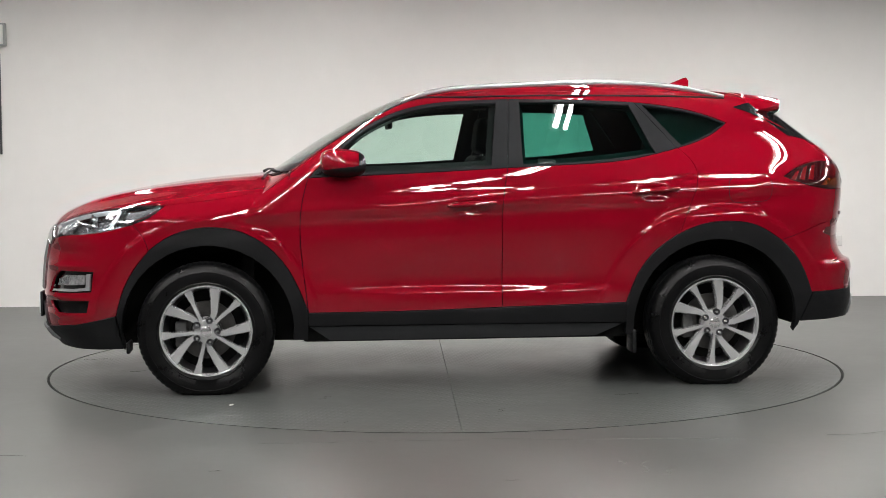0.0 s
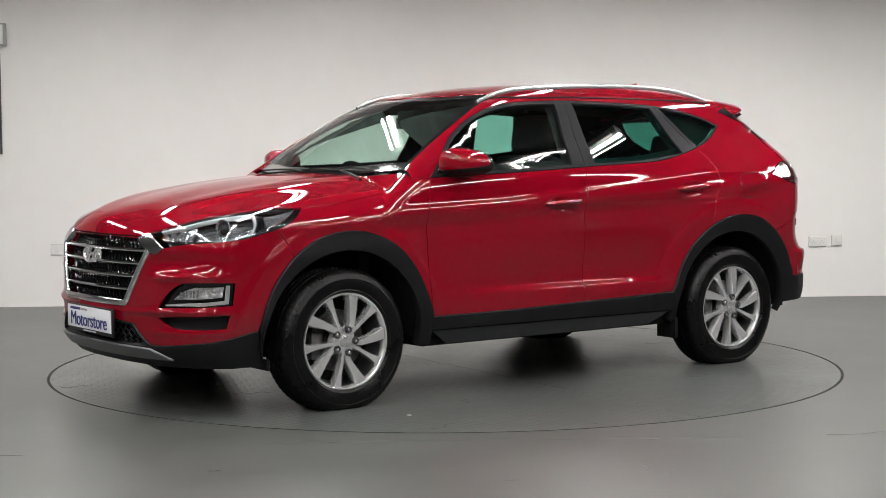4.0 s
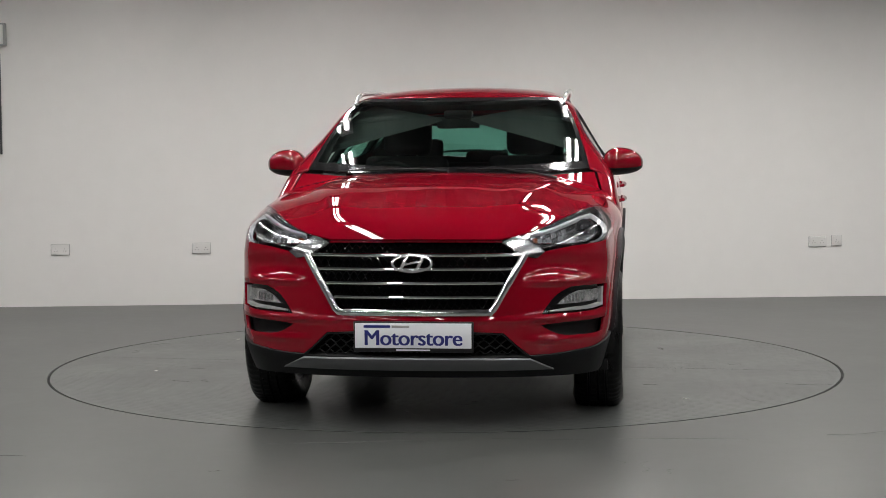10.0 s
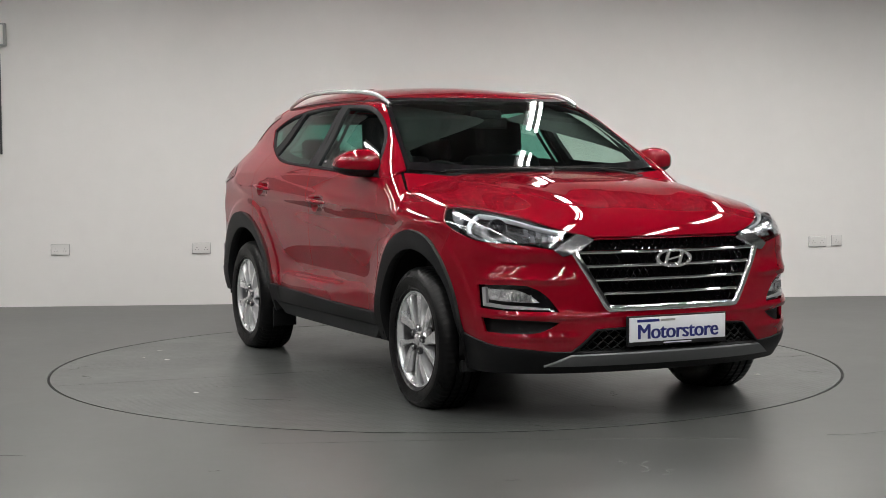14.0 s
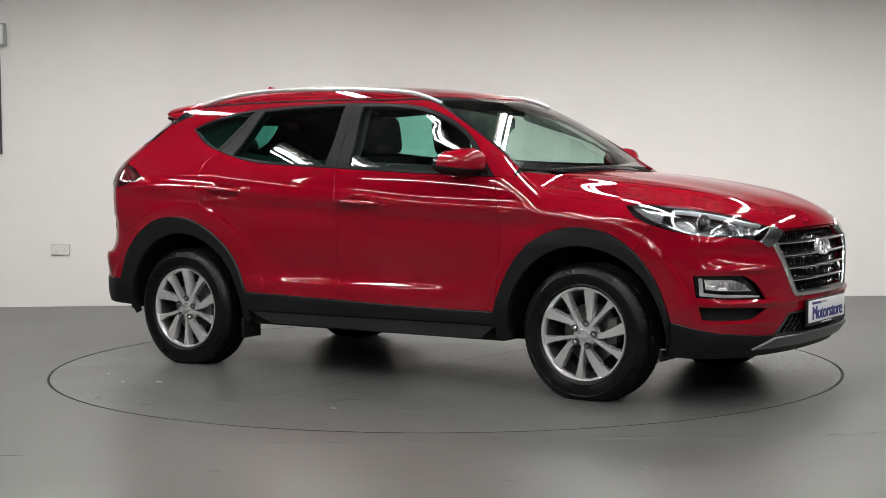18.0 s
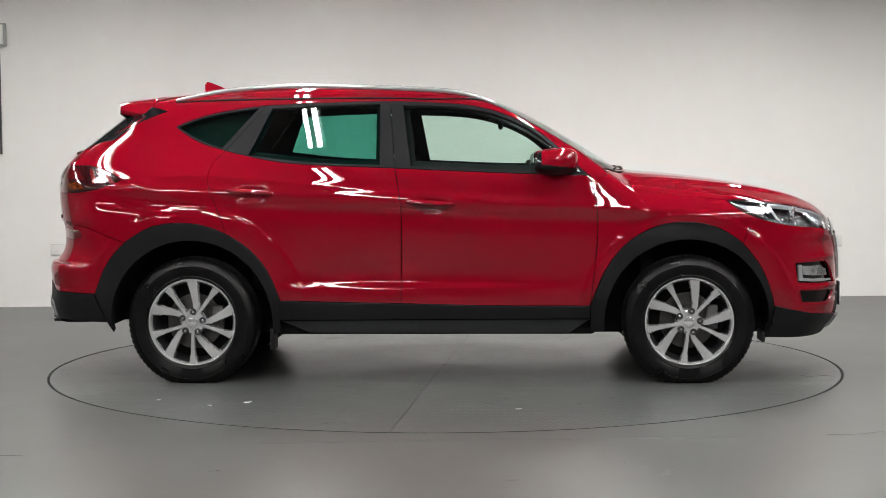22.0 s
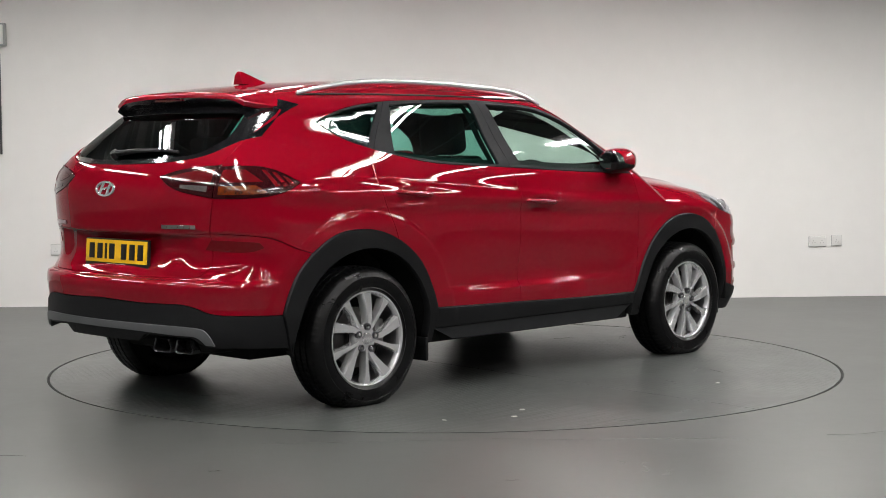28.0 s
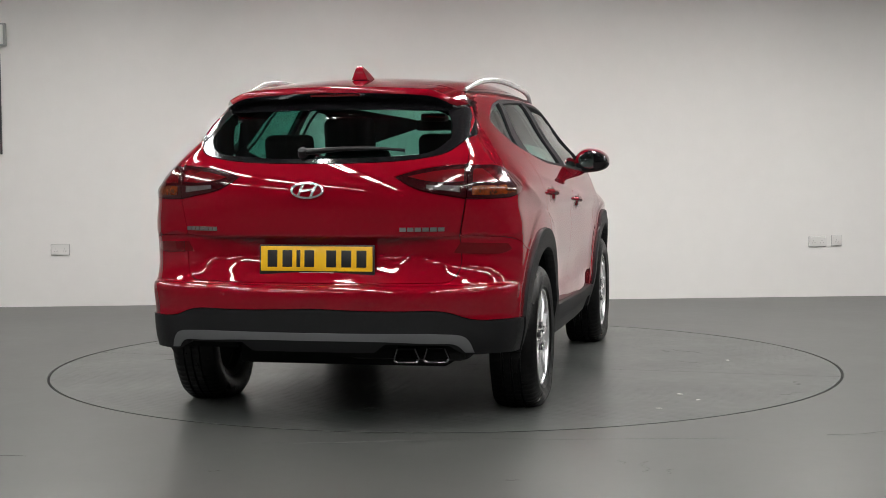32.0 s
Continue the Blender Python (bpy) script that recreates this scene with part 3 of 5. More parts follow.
hatch4 = line("back", (0.640, 0.865), (0.646, 0.780), (0.636, 0.705), (0.606, 0.668), (0.545, 0.658), (0.30, 0.657), (0.0, 0.657))
shelf = line("back", (0.640, 0.865), (0.45, 0.857), (0.20, 0.856), (0.0, 0.856))
glassEdge = line("back", (0.0, 1.188), (0.20, 1.191), (0.38, 1.200), (0.50, 1.216), (0.590, 1.248), (0.640, 1.305))
glassSide = line("back", (0.640, 1.305), (0.648, 1.360), (0.630, 1.430), (0.600, 1.480))
tailTop = line("side", (-2.06, 1.178), (-1.96, 1.182), (-1.84, 1.165), (-1.715, 1.100))
tailLow = line("side", (-1.715, 1.100), (-1.84, 1.055), (-1.95, 1.035), (-2.07, 1.028))
bumperTopR = line("side", (-2.085, 0.865), (-2.00, 0.858), (-1.900, 0.840), (-1.80, 0.800), (-1.690, 0.765))
cladRear = line("side", (-1.862, 0.484), (-1.95, 0.487), (-2.06, 0.490))
cladRear2 = line("back", (0.745, 0.490), (0.690, 0.497), (0.610, 0.524), (0.45, 0.536), (0.0, 0.545))
cladFront = line("side", (1.790, 0.410), (1.90, 0.384), (2.00, 0.362))
cladFront2 = line("nose", (0.700, 0.352), (0.60, 0.341), (0.505, 0.338))
mouthUp = line("nose", (0.505, 0.338), (0.455, 0.380), (0.395, 0.437))
mouthTop = line("nose", (0.395, 0.437), (0.20, 0.446), (0.0, 0.448))

car = new("car")
PAINT = dict(material=M_PAINT, parent=car)



def ease(q):
    q = np.clip(q, 0, 1)
    return q * q * (3 - 2 * q)


def kink(d, width, soft=0.006):
    """A fold: one at its edge, falling off on both sides."""
    return np.exp(-(np.sqrt(d * d + soft * soft) - soft) / width)


def shoulder_crease(p):
    """Two folds, above and below the door handles, that draw together towards the front."""
    x, z = p[:, 0], p[:, 2]
    up = np.interp(x, [-1.75, -1.4, -1.13, -0.81, -0.236, 0.3, 0.9], [1.104, 1.116, 1.112, 1.079, 1.029, 0.985, 0.955])
    low = np.interp(x, [-1.75, -1.60, -1.4, -1.2, -0.224, 0.25, 0.9], [1.098, 1.058, 0.998, 0.967, 0.965, 0.922, 0.908])
    a = 0.0055 * ease((x + 1.76) / 0.14) * ease((0.42 - x) / 0.5)
    b = 0.0065 * ease((x + 1.76) / 0.14) * ease((0.86 - x) / 0.6)
    return a * kink(z - up, 0.026) + b * kink(z - low, 0.030)


def bonnet_crease(p):
    yc = np.interp(p[:, 0], [0.95, 1.5, 2.1], [0.60, 0.53, 0.40])
    return 0.008 * ease((p[:, 0] - 1.0) / 0.25) * ease((2.08 - p[:, 0]) / 0.35) / np.cosh((np.abs(p[:, 1]) - yc) / 0.032)


# ---- painted panels ----
panel("front_door", "side", loop(beltF, gapB, rev(sillF), rev(gapA)), both=True, h=0.0115, sink=shoulder_crease, **PAINT)
panel("rear_door", "side", loop(beltR, gapC, rev(archR1), rev(sillR), rev(gapB)), both=True, h=0.0115, sink=shoulder_crease, **PAINT)
panel("front_wing", "side", loop(cowlCorner, bonnetEdge, rev(lampLow2), gapBumper, rev(archF1), rev(gapA)), both=True, h=0.015, **PAINT)
panel("quarter_panel", "tube", loop(topF, topR, topQ, rev(beltQ), gapC, archR2, rev(bumperTopR), rev(hatch3), rev(tailLow), rev(tailTop), rev(hatch1), rev(hatchTop), rev(ditch), rev(screenSide), rev(cowlCorner)),
      both=True, h=0.017, sink=shoulder_crease, label="red roof side with the rear quarter", **PAINT)
panel("roof", "top", loop(flip(rev(ditch)), line("top", (0.150, -0.572), (0.215, -0.40), (0.262, 0.0), (0.215, 0.40), (0.150, 0.572)), ditch, line("top", (-1.60, 0.510), (-1.60, -0.510))), **PAINT)
hoodFront = line("nose", (-0.385, 0.850), (-0.20, 0.850), (0.0, 0.850), (0.20, 0.850), (0.385, 0.850))
cowl = line("top", (0.905, 0.770), (0.985, 0.55), (1.045, 0.25), (1.060, 0.0), (1.045, -0.25), (0.985, -0.55), (0.905, -0.770))
panel("bonnet", "top", loop(hoodFront, rev(lampTop), rev(bonnetEdge), cowl, flip(bonnetEdge), flip(lampTop)), h=0.018, sink=bonnet_crease, **PAINT)

# front bumper with its openings
grille_half = line("nose", (0.0, 0.842), (0.20, 0.842), (0.395, 0.840))
grille_side = line("nose", (0.395, 0.840), (0.490, 0.775))
grille_side2 = line("nose", (0.490, 0.775), (0.348, 0.524))
grille_low = line("nose", (0.348, 0.524), (0.0, 0.520))
grille_hole = loop(grille_half, grille_side, grille_side2, grille_low, flip(rev(loop(grille_half, grille_side, grille_side2, grille_low))))
fog_hole = loop(line("nose", (0.565, 0.522), (0.600, 0.575), (0.640, 0.612), (0.690, 0.636)), line("side", (2.060, 0.638), (1.98, 0.638), (1.905, 0.636)), line("side", (1.905, 0.636), (1.918, 0.536)), line("side", (1.918, 0.536), (2.03, 0.528)), line("nose", (0.70, 0.525), (0.565, 0.522)))
vent_hole = loop(line("nose", (0.560, 0.470), (0.64, 0.478), (0.72, 0.482)), line("side", (2.02, 0.484), (1.932, 0.488)), line("side", (1.932, 0.488), (1.945, 0.428)), line("side", (1.945, 0.428), (2.02, 0.424)), line("nose", (0.70, 0.424), (0.64, 0.430), (0.560, 0.470)))
bumper_half = loop(line("nose", (0.0, 0.847), (0.385, 0.847)), wing, line("nose", (0.533, 0.766), (0.571, 0.797)), lampFrontLow, lampLow, gapBumper, archF2, cladFront, cladFront2, mouthUp, mouthTop)
panel("front_bumper", "front", loop(bumper_half, flip(rev(bumper_half))), holes=(grille_hole, fog_hole, flip(fog_hole), vent_hole, flip(vent_hole)), h=0.014, **PAINT)

# tail
lampInner = loop(line("back", (0.668, 1.030), (0.56, 1.050), (0.450, 1.078), (0.362, 1.130)), line("back", (0.362, 1.130), (0.45, 1.158), (0.54, 1.174), (0.668, 1.185)))
hatch_skin = loop(glassEdge, hatch1, rev(lampInner), hatch3, hatch4)
hatch_up = loop(glassEdge, hatch1, rev(lampInner), hatch3, shelf)
hatch_down = loop(rev(shelf), hatch4)


def plate_hollow(p):
    """How far the tailgate steps in below its shelf, round the number plate."""
    return -0.026 * ease((p[:, 2] - 0.685) / 0.10) * ease((0.60 - np.abs(p[:, 1])) / 0.13)


gate = panel("tailgate", "rear", loop(hatch_up, flip(rev(hatch_up))), h=0.016, thick=0.035, **PAINT)[0]
panel("tailgate_lower", "rear", loop(hatch_down, flip(rev(hatch_down))), M_PAINT, gate, h=0.014, sink=plate_hollow, label="red hollow for the number plate")
bumper_rear_half = loop(rev(hatch4), line("back", (0.640, 0.865), (0.70, 0.866)), bumperTopR, archR3, cladRear, cladRear2)


def bumper_step(p):
    """The bumper stands proud of the tailgate below its upper edge."""
    q, e = np.clip((0.652 - p[:, 2]) / 0.022, 0, 1), np.clip((-1.86 - p[:, 0]) / 0.16, 0, 1)
    low = np.clip((p[:, 2] - 0.515) / 0.10, 0, 1)
    return 0.020 * q * q * (3 - 2 * q) * e * (0.25 + 0.75 * low)


panel("rear_bumper", "rear", loop(bumper_rear_half, flip(rev(bumper_rear_half))), h=0.014, sink=bumper_step, **PAINT)

# ---- black cladding ----
def arc(cx, cz, r, a0, a1, n=24):
    return on_skin("side", [(cx + r * math.cos(radians(a0 + (a1 - a0) * i / n)), cz + r * math.sin(radians(a0 + (a1 - a0) * i / n))) for i in range(n + 1)])


archFin = arc(1.326, 0.330, 0.440, 188, -12)
archRin = arc(-1.340, 0.333, 0.440, 188, -3)
CLAD = dict(material=M_CLAD, parent=car, off=0.016, thick=0.05, gap=0.0015, both=True)
panel("wheel_arch_trim", "side", loop(archF1, archF2, line("side", (1.790, 0.410), (1.752, 0.235)), line("side", (1.7555, 0.239), (1.7565, 0.2385)), rev(archFin), line("side", (0.889, 0.272), (0.812, 0.272)), line("side", (0.812, 0.272), (0.810, 0.414))), label="black plastic arch trim", **CLAD)
panel("wheel_arch_trim", "side", loop(archR1, archR2, archR3, line("side", (-1.862, 0.484), (-1.800, 0.315)), line("side", (-1.800, 0.315), (-1.7755, 0.273)), archRin, line("side", (-0.901, 0.310), (-0.885, 0.272), (-0.860, 0.272)), line("side", (-0.860, 0.272), (-0.855, 0.446))), label="black plastic arch trim", **CLAD)
panel("sill_trim", "side", loop(line("side", (0.810, 0.412), (0.307, 0.415), (-0.198, 0.428), (-0.52, 0.435), (-0.855, 0.444)), line("side", (-0.855, 0.444), (-0.860, 0.340)), line("side", (-0.860, 0.340), (0.0, 0.345), (0.812, 0.345)), line("side", (0.812, 0.345), (0.810, 0.412))), label="black plastic sill trim", **CLAD)
panel("sill_step", "side", loop(line("side", (0.812, 0.342), (0.0, 0.342), (-0.860, 0.337)), line("side", (-0.860, 0.337), (-0.70, 0.268)), line("side", (-0.70, 0.268), (0.0, 0.266), (0.70, 0.264)), line("side", (0.70, 0.264), (0.812, 0.342))), material=M_STEP, parent=car, off=0.004, thick=0.05, both=True, label="dark grey sill step")
lip = loop(line("side", (1.752, 0.235), (1.90, 0.232), (2.00, 0.232)), line("nose", (0.66, 0.232), (0.50, 0.232), (0.0, 0.232)))
clad_front_half = loop(rev(mouthTop), rev(mouthUp), rev(cladFront2), rev(cladFront), line("side", (1.790, 0.410), (1.752, 0.235)), lip)
skid_half = loop(line("nose", (0.0, 0.327), (0.26, 0.326), (0.500, 0.322)), line("nose", (0.500, 0.322), (0.60, 0.268)), line("nose", (0.60, 0.268), (0.0, 0.268)))
mouth_half = loop(line("nose", (0.0, 0.440), (0.385, 0.430)), line("nose", (0.385, 0.430), (0.485, 0.336)), line("nose", (0.485, 0.336), (0.0, 0.334)))
panel("front_lower_trim", "front", loop(clad_front_half, flip(rev(clad_front_half))), M_CLAD, car, holes=(loop(mouth_half, flip(rev(mouth_half))),), off=0.010, thick=0.04, label="black plastic lower bumper")
panel("front_skid_plate", "front", loop(skid_half, flip(rev(skid_half))), M_SILVER, car, off=0.026, thick=0.03, label="dull silver skid plate")
rear_lip = loop(line("back", (0.0, 0.350), (0.28, 0.350)), line("back", (0.28, 0.350), (0.33, 0.388)), line("back", (0.33, 0.388), (0.60, 0.380)), line("back", (0.60, 0.380), (0.66, 0.342), (0.72, 0.336)), line("side", (-2.06, 0.338), (-1.95, 0.332), (-1.800, 0.325)))
clad_rear_half = loop(rear_lip, line("side", (-1.800, 0.325), (-1.862, 0.484)), cladRear, cladRear2)
panel("rear_lower_trim", "rear", loop(clad_rear_half, flip(rev(clad_rear_half))), M_CLAD, car, off=0.010, thick=0.05, label="black plastic lower bumper")
rskid_half = loop(line("back", (0.0, 0.441), (0.42, 0.440), (0.61, 0.434), (0.670, 0.418), (0.692, 0.385)), line("back", (0.692, 0.385), (0.704, 0.346)), line("back", (0.704, 0.346), (0.660, 0.348)), line("back", (0.660, 0.348), (0.630, 0.381), (0.57, 0.390), (0.42, 0.396), (0.0, 0.402)))
panel("rear_skid_plate", "rear", loop(rskid_half, flip(rev(rskid_half))), M_SILVER, car, off=0.017, thick=0.03, label="dull silver skid plate")

# ---- windows ----
def window(frame_loop, hole, glass_material, name="side_window"):
    for s in (1, -1):
        holder = panel("window_frame", "side", frame_loop, M_FRAME, car, holes=(hole,), off=-0.002, thick=0.022, gap=0.0015, mirror=s < 0, label="satin black window frame")[0]
        panel("pane", "side", hole, glass_material, holder, off=-0.012, thick=0.0, gap=-0.006, h=0.05, mirror=s < 0, even=hole is not hole_quarter)


hole_front = loop(line("side", (0.665, 1.140), (0.2, 1.152), (-0.148, 1.170)), line("side", (-0.148, 1.170), (-0.200, 1.500)), line("side", (-0.200, 1.500), (0.0, 1.493), (0.215, 1.467), (0.442, 1.387), (0.580, 1.298), (0.655, 1.225)), line("side", (0.655, 1.225), (0.665, 1.140)))
hole_rear = loop(line("side", (-0.318, 1.175), (-0.70, 1.192), (-1.036, 1.231)), line("side", (-1.036, 1.231), (-0.925, 1.486)), line("side", (-0.925, 1.486), (-0.60, 1.502), (-0.328, 1.506)), line("side", (-0.328, 1.506), (-0.318, 1.175)))
hole_quarter = loop(line("side", (-1.185, 1.270), (-1.30, 1.310), (-1.437, 1.386)), line("side", (-1.437, 1.386), (-1.36, 1.417), (-1.19, 1.460), (-1.000, 1.488)), line("side", (-1.000, 1.488), (-1.185, 1.270)))
for hole, width in ((hole_front, 0.026), (hole_rear, 0.022)):
    panel("window_trim", "side", hole, M_TRIM, car, holes=(hole,), off=-0.055, thick=0.0, gap=-width, both=True, h=0.04, label="black inner window trim")
# added black sheet stands in for the shade behind the quarter window
panel("quarter_blank", "side", hole_quarter, M_TRIM, car, off=-0.060, thick=0.0, gap=-0.02, both=True, h=0.05, label="black sheet added to darken the quarter window")
window(loop(topF, rev(frameB), rev(beltF)), hole_front, M_GLASS)
window(loop(topR, rev(frameR), rev(beltR), frameB), hole_rear, M_GLASS_DARK)
window(loop(topQ, rev(beltQ), frameR), hole_quarter, M_GLASS_DARK)
screen_low = line("top", (0.884, 0.742), (0.955, 0.54), (1.020, 0.24), (1.035, 0.0), (1.020, -0.24), (0.955, -0.54), (0.884, -0.742))
screen_top = line("top", (0.150, -0.572), (0.215, -0.40), (0.262, 0.0), (0.215, 0.40), (0.150, 0.572))
screen = loop(screen_low, flip(screenSide), screen_top, rev(screenSide))
inner_screen = loop(line("top", (0.835, 0.702), (0.90, 0.50), (0.955, 0.24), (0.970, 0.0), (0.955, -0.24), (0.90, -0.50), (0.835, -0.702)), line("top", (0.835, -0.702), (0.50, -0.635), (0.235, -0.560)), line("top", (0.235, -0.560), (0.285, -0.36), (0.330, 0.0), (0.285, 0.36), (0.235, 0.560)), line("top", (0.235, 0.560), (0.50, 0.635), (0.835, 0.702)))
holder = panel("windscreen_border", "top", screen, M_GLOSSBLACK, car, holes=(inner_screen,), off=-0.003, thick=0.006, even=True, label="black glazed border of the windscreen")[0]
panel("windscreen", "top", inner_screen, M_SCREEN, holder, off=-0.004, thick=0.0, gap=-0.001, h=0.04, even=True)
rear_glass = loop(glassEdge, glassSide, line("back", (0.600, 1.480), (0.3, 1.495), (0.0, 1.500)))
rear_glass = loop(rear_glass, flip(rev(rear_glass)))
rg_low = line("back", (0.0, 1.212), (0.20, 1.214), (0.40, 1.226), (0.53, 1.258), (0.570, 1.305))
rg_side = line("back", (0.570, 1.305), (0.560, 1.360), (0.520, 1.430))
rg_half = loop(rg_low, rg_side, line("back", (0.520, 1.430), (0.0, 1.440)))
rg_hole = loop(rg_half, flip(rev(rg_half)))
holder = panel("rear_window_border", "back", rear_glass, M_GLOSSBLACK, car, holes=(rg_hole,), off=-0.004, thick=0.006, even=True, label="black glazed border of the rear window")[0]
panel("rear_window", "back", rg_hole, M_GLASS_REAR, holder, off=-0.005, thick=0.0, gap=-0.001, h=0.04, even=True)


# ---- wheels ----
def build_wheel(left, phase):
    wheel = new("wheel")
    wheel.parent = car
    m = pose(0, 0, 0, -90) if left else pose(0, 0, 0, 90)
    # tyre: the axis is z here, the outer face at z = 0.10
    n = 210
    prof = [(0.222, 0.080), (0.232, 0.098), (0.246, 0.106), (0.249, 0.110), (0.253, 0.108), (0.285, 0.116), (0.303, 0.1145), (0.305, 0.1165), (0.309, 0.1145), (0.315, 0.112), (0.334, 0.100), (0.346, 0.086), (0.352, 0.070), (0.353, 0.046), (0.344, 0.044), (0.344, 0.036), (0.354, 0.034), (0.354, 0.005),
            (0.345, 0.003), (0.345, -0.005), (0.354, -0.007), (0.354, -0.036), (0.344, -0.038), (0.344, -0.046), (0.353, -0.048), (0.350, -0.078), (0.334, -0.104), (0.300, -0.114), (0.240, -0.104), (0.222, -0.090)]
    verts, faces = [], []
    for k, (r, h) in enumerate(prof):
        for i in range(n):
            a = 2 * math.pi * i / n
            d = 0.0035 if (i % 3 == 0 and 0.334 < r and k not in (14, 15, 18, 19, 22, 23)) else 0.0
            verts.append(((r - d) * math.cos(a), (r - d) * math.sin(a), h - (0.004 if d and abs(h) > 0.08 else 0)))
    for k in range(len(prof) - 1):
        for i in range(n):
            faces.append((k * n + i, k * n + (i + 1) % n, (k + 1) * n + (i + 1) % n, (k + 1) * n + i))
    me_v = []
    for v in verts:
        q = m @ Vector(v)
        sag = max(0.0, -q.z - HUB_Z)
        # flattened where it stands, with a slight bulge above
        swell = 1 + 0.05 * max(0.0, 1 - abs(q.z + 0.27) / 0.07)
        me_v.append((q.x, q.y * swell, q.z + sag))
    mesh_ob("tyre", me_v, [f[::-1] for f in faces], M_TYRE, wheel, "black rubber tyre").data.set_sharp_from_angle(angle=radians(40))
    # rim barrel and lip
    rim = part("rim", lathe_bm([(0.236, 0.086), (0.241, 0.094), (0.238, 0.101), (0.229, 0.099), (0.222, 0.090), (0.219, 0.070)], 96, m), M_ALLOY, wheel, "silver ten-spoke alloy rim")
    part("barrel", lathe_bm([(0.219, 0.071), (0.208, 0.030), (0.198, -0.080), (0.226, -0.095)], 72, m), M_BARREL, rim, "alloy inner rim with shade put into its grey")
    for k in range(10):
        # broad and slim spokes by turns; the broad ones sweep
        at_rim = phase + 72 * (k // 2) + (-36 if k % 2 else 0)
        if k % 2:
            stations = ((0.046, 0.010, 2, 0.088), (0.10, 0.0105, 1, 0.092), (0.165, 0.0135, 0, 0.094), (0.205, 0.021, 0, 0.094), (0.233, 0.030, 0, 0.093))
        else:
            stations = ((0.046, 0.012, -19, 0.088), (0.10, 0.0185, -12, 0.093), (0.165, 0.0255, -4, 0.096), (0.205, 0.030, -1, 0.096), (0.233, 0.034, 0, 0.094))
        pts = []
        for r, w, da, h in stations:
            ca, sa = math.cos(radians(at_rim + da)), math.sin(radians(at_rim + da))
            pts.append(((r * ca + w * sa, r * sa - w * ca), (r * ca - w * sa, r * sa + w * ca), h))
        bm = bmesh.new()
        rows = []
        for (x0, y0), (x1, y1), h in pts:
            mx, my = (x0 + x1) / 2, (y0 + y1) / 2
            e = 0.78
            rows.append([bm.verts.new((x0, y0, h - 0.045)), bm.verts.new((x0, y0, h - 0.012)), bm.verts.new((mx + (x0 - mx) * e, my + (y0 - my) * e, h)), bm.verts.new((mx + (x1 - mx) * e, my + (y1 - my) * e, h)), bm.verts.new((x1, y1, h - 0.012)), bm.verts.new((x1, y1, h - 0.045))])
        for a_, b_ in zip(rows, rows[1:]):
            for i in range(5):
                bm.faces.new((a_[i], a_[i + 1], b_[i + 1], b_[i]))
        bm.faces.new(rows[0])
        bm.faces.new(rows[-1][::-1])
        bmesh.ops.transform(bm, matrix=m, verts=bm.verts)
        part("spoke", bm, M_ALLOY, rim)
    part("hub", lathe_bm([(0.001, 0.060), (0.001, 0.088), (0.040, 0.089), (0.060, 0.084), (0.070, 0.070), (0.072, 0.04)], 40, m), M_ALLOY, rim)
    part("centre_cap", lathe_bm([(0.0005, 0.100), (0.020, 0.100), (0.028, 0.097), (0.030, 0.088)], 32, m), M_SATIN, rim, "grey centre cap")
    for k in range(5):
        a = radians(phase + 72 * k - 6)
        part("wheel_nut", lathe_bm([(0.0005, 0.099), (0.006, 0.099), (0.009, 0.096), (0.010, 0.080)], 10, m @ pose(0.058 * math.cos(a), 0.058 * math.sin(a), 0)), M_CHROME, rim)
        # shallow dark dish: the recess's shade is put into its colour
        part("nut_pocket", lathe_bm([(0.0005, 0.0905), (0.015, 0.0945), (0.0165, 0.0965), (0.018, 0.0955), (0.019, 0.080)], 16, m @ pose(0.058 * math.cos(a), 0.058 * math.sin(a), 0.0012)), M_ALLOY_DARK, rim)
    part("brake_disc", lathe_bm([(0.06, 0.020), (0.075, 0.034), (0.08, 0.012), (0.150, 0.012), (0.150, -0.008), (0.06, -0.01)], 48, m), M_DISC, wheel, "grey steel brake disc")
    part("caliper", box_bm(0.13, 0.02, 0.012, 0.06, 0.13, 0.06, m), M_CALIPER, wheel, "dark brake caliper", bevel=0.012)
    # dark sheet added behind the spokes, so that the gaps look shaded
    part("backing", lathe_bm([(0.001, -0.03), (0.20, -0.03)], 40, m), M_UNDER, wheel)
    return wheel


for ax in (AXLE_F, AXLE_R):
    for s in (1, -1):
        w = build_wheel(s > 0, {(1, 1): 258, (-1, 1): 266, (1, -1): 83, (-1, -1): 90}[(1 if ax > 0 else -1, s)])
        w.location = (ax, s * 0.796, HUB_Z + 0.001)

# ---- underbody and wheel wells ----
for ax in (1.326, -1.340):
    for s in (1, -1):
        bm = bmesh.new()
        n = 28
        ra, rb = [], []
        for i in range(n + 1):
            a = radians(-3 + 186 * i / n)
            ra.append(bm.verts.new((ax + 0.455 * math.cos(a), s * 0.875, 0.331 + 0.455 * math.sin(a))))
            rb.append(bm.verts.new((ax + 0.455 * math.cos(a), s * 0.52, 0.331 + 0.455 * math.sin(a))))
        for i in range(n):
            bm.faces.new((ra[i], ra[i + 1], rb[i + 1], rb[i]))
        bm.faces.new(rb)
        part("wheel_well", bm, M_UNDER, car)
part("underbody", box_bm(0.08, 0, 0.30, 3.7, 1.02, 0.14), M_UNDER, car, bevel=0.02)
part("floor_pan", box_bm(-0.02, 0, 0.30, 1.72, 1.64, 0.09), M_UNDER, car, bevel=0.02)


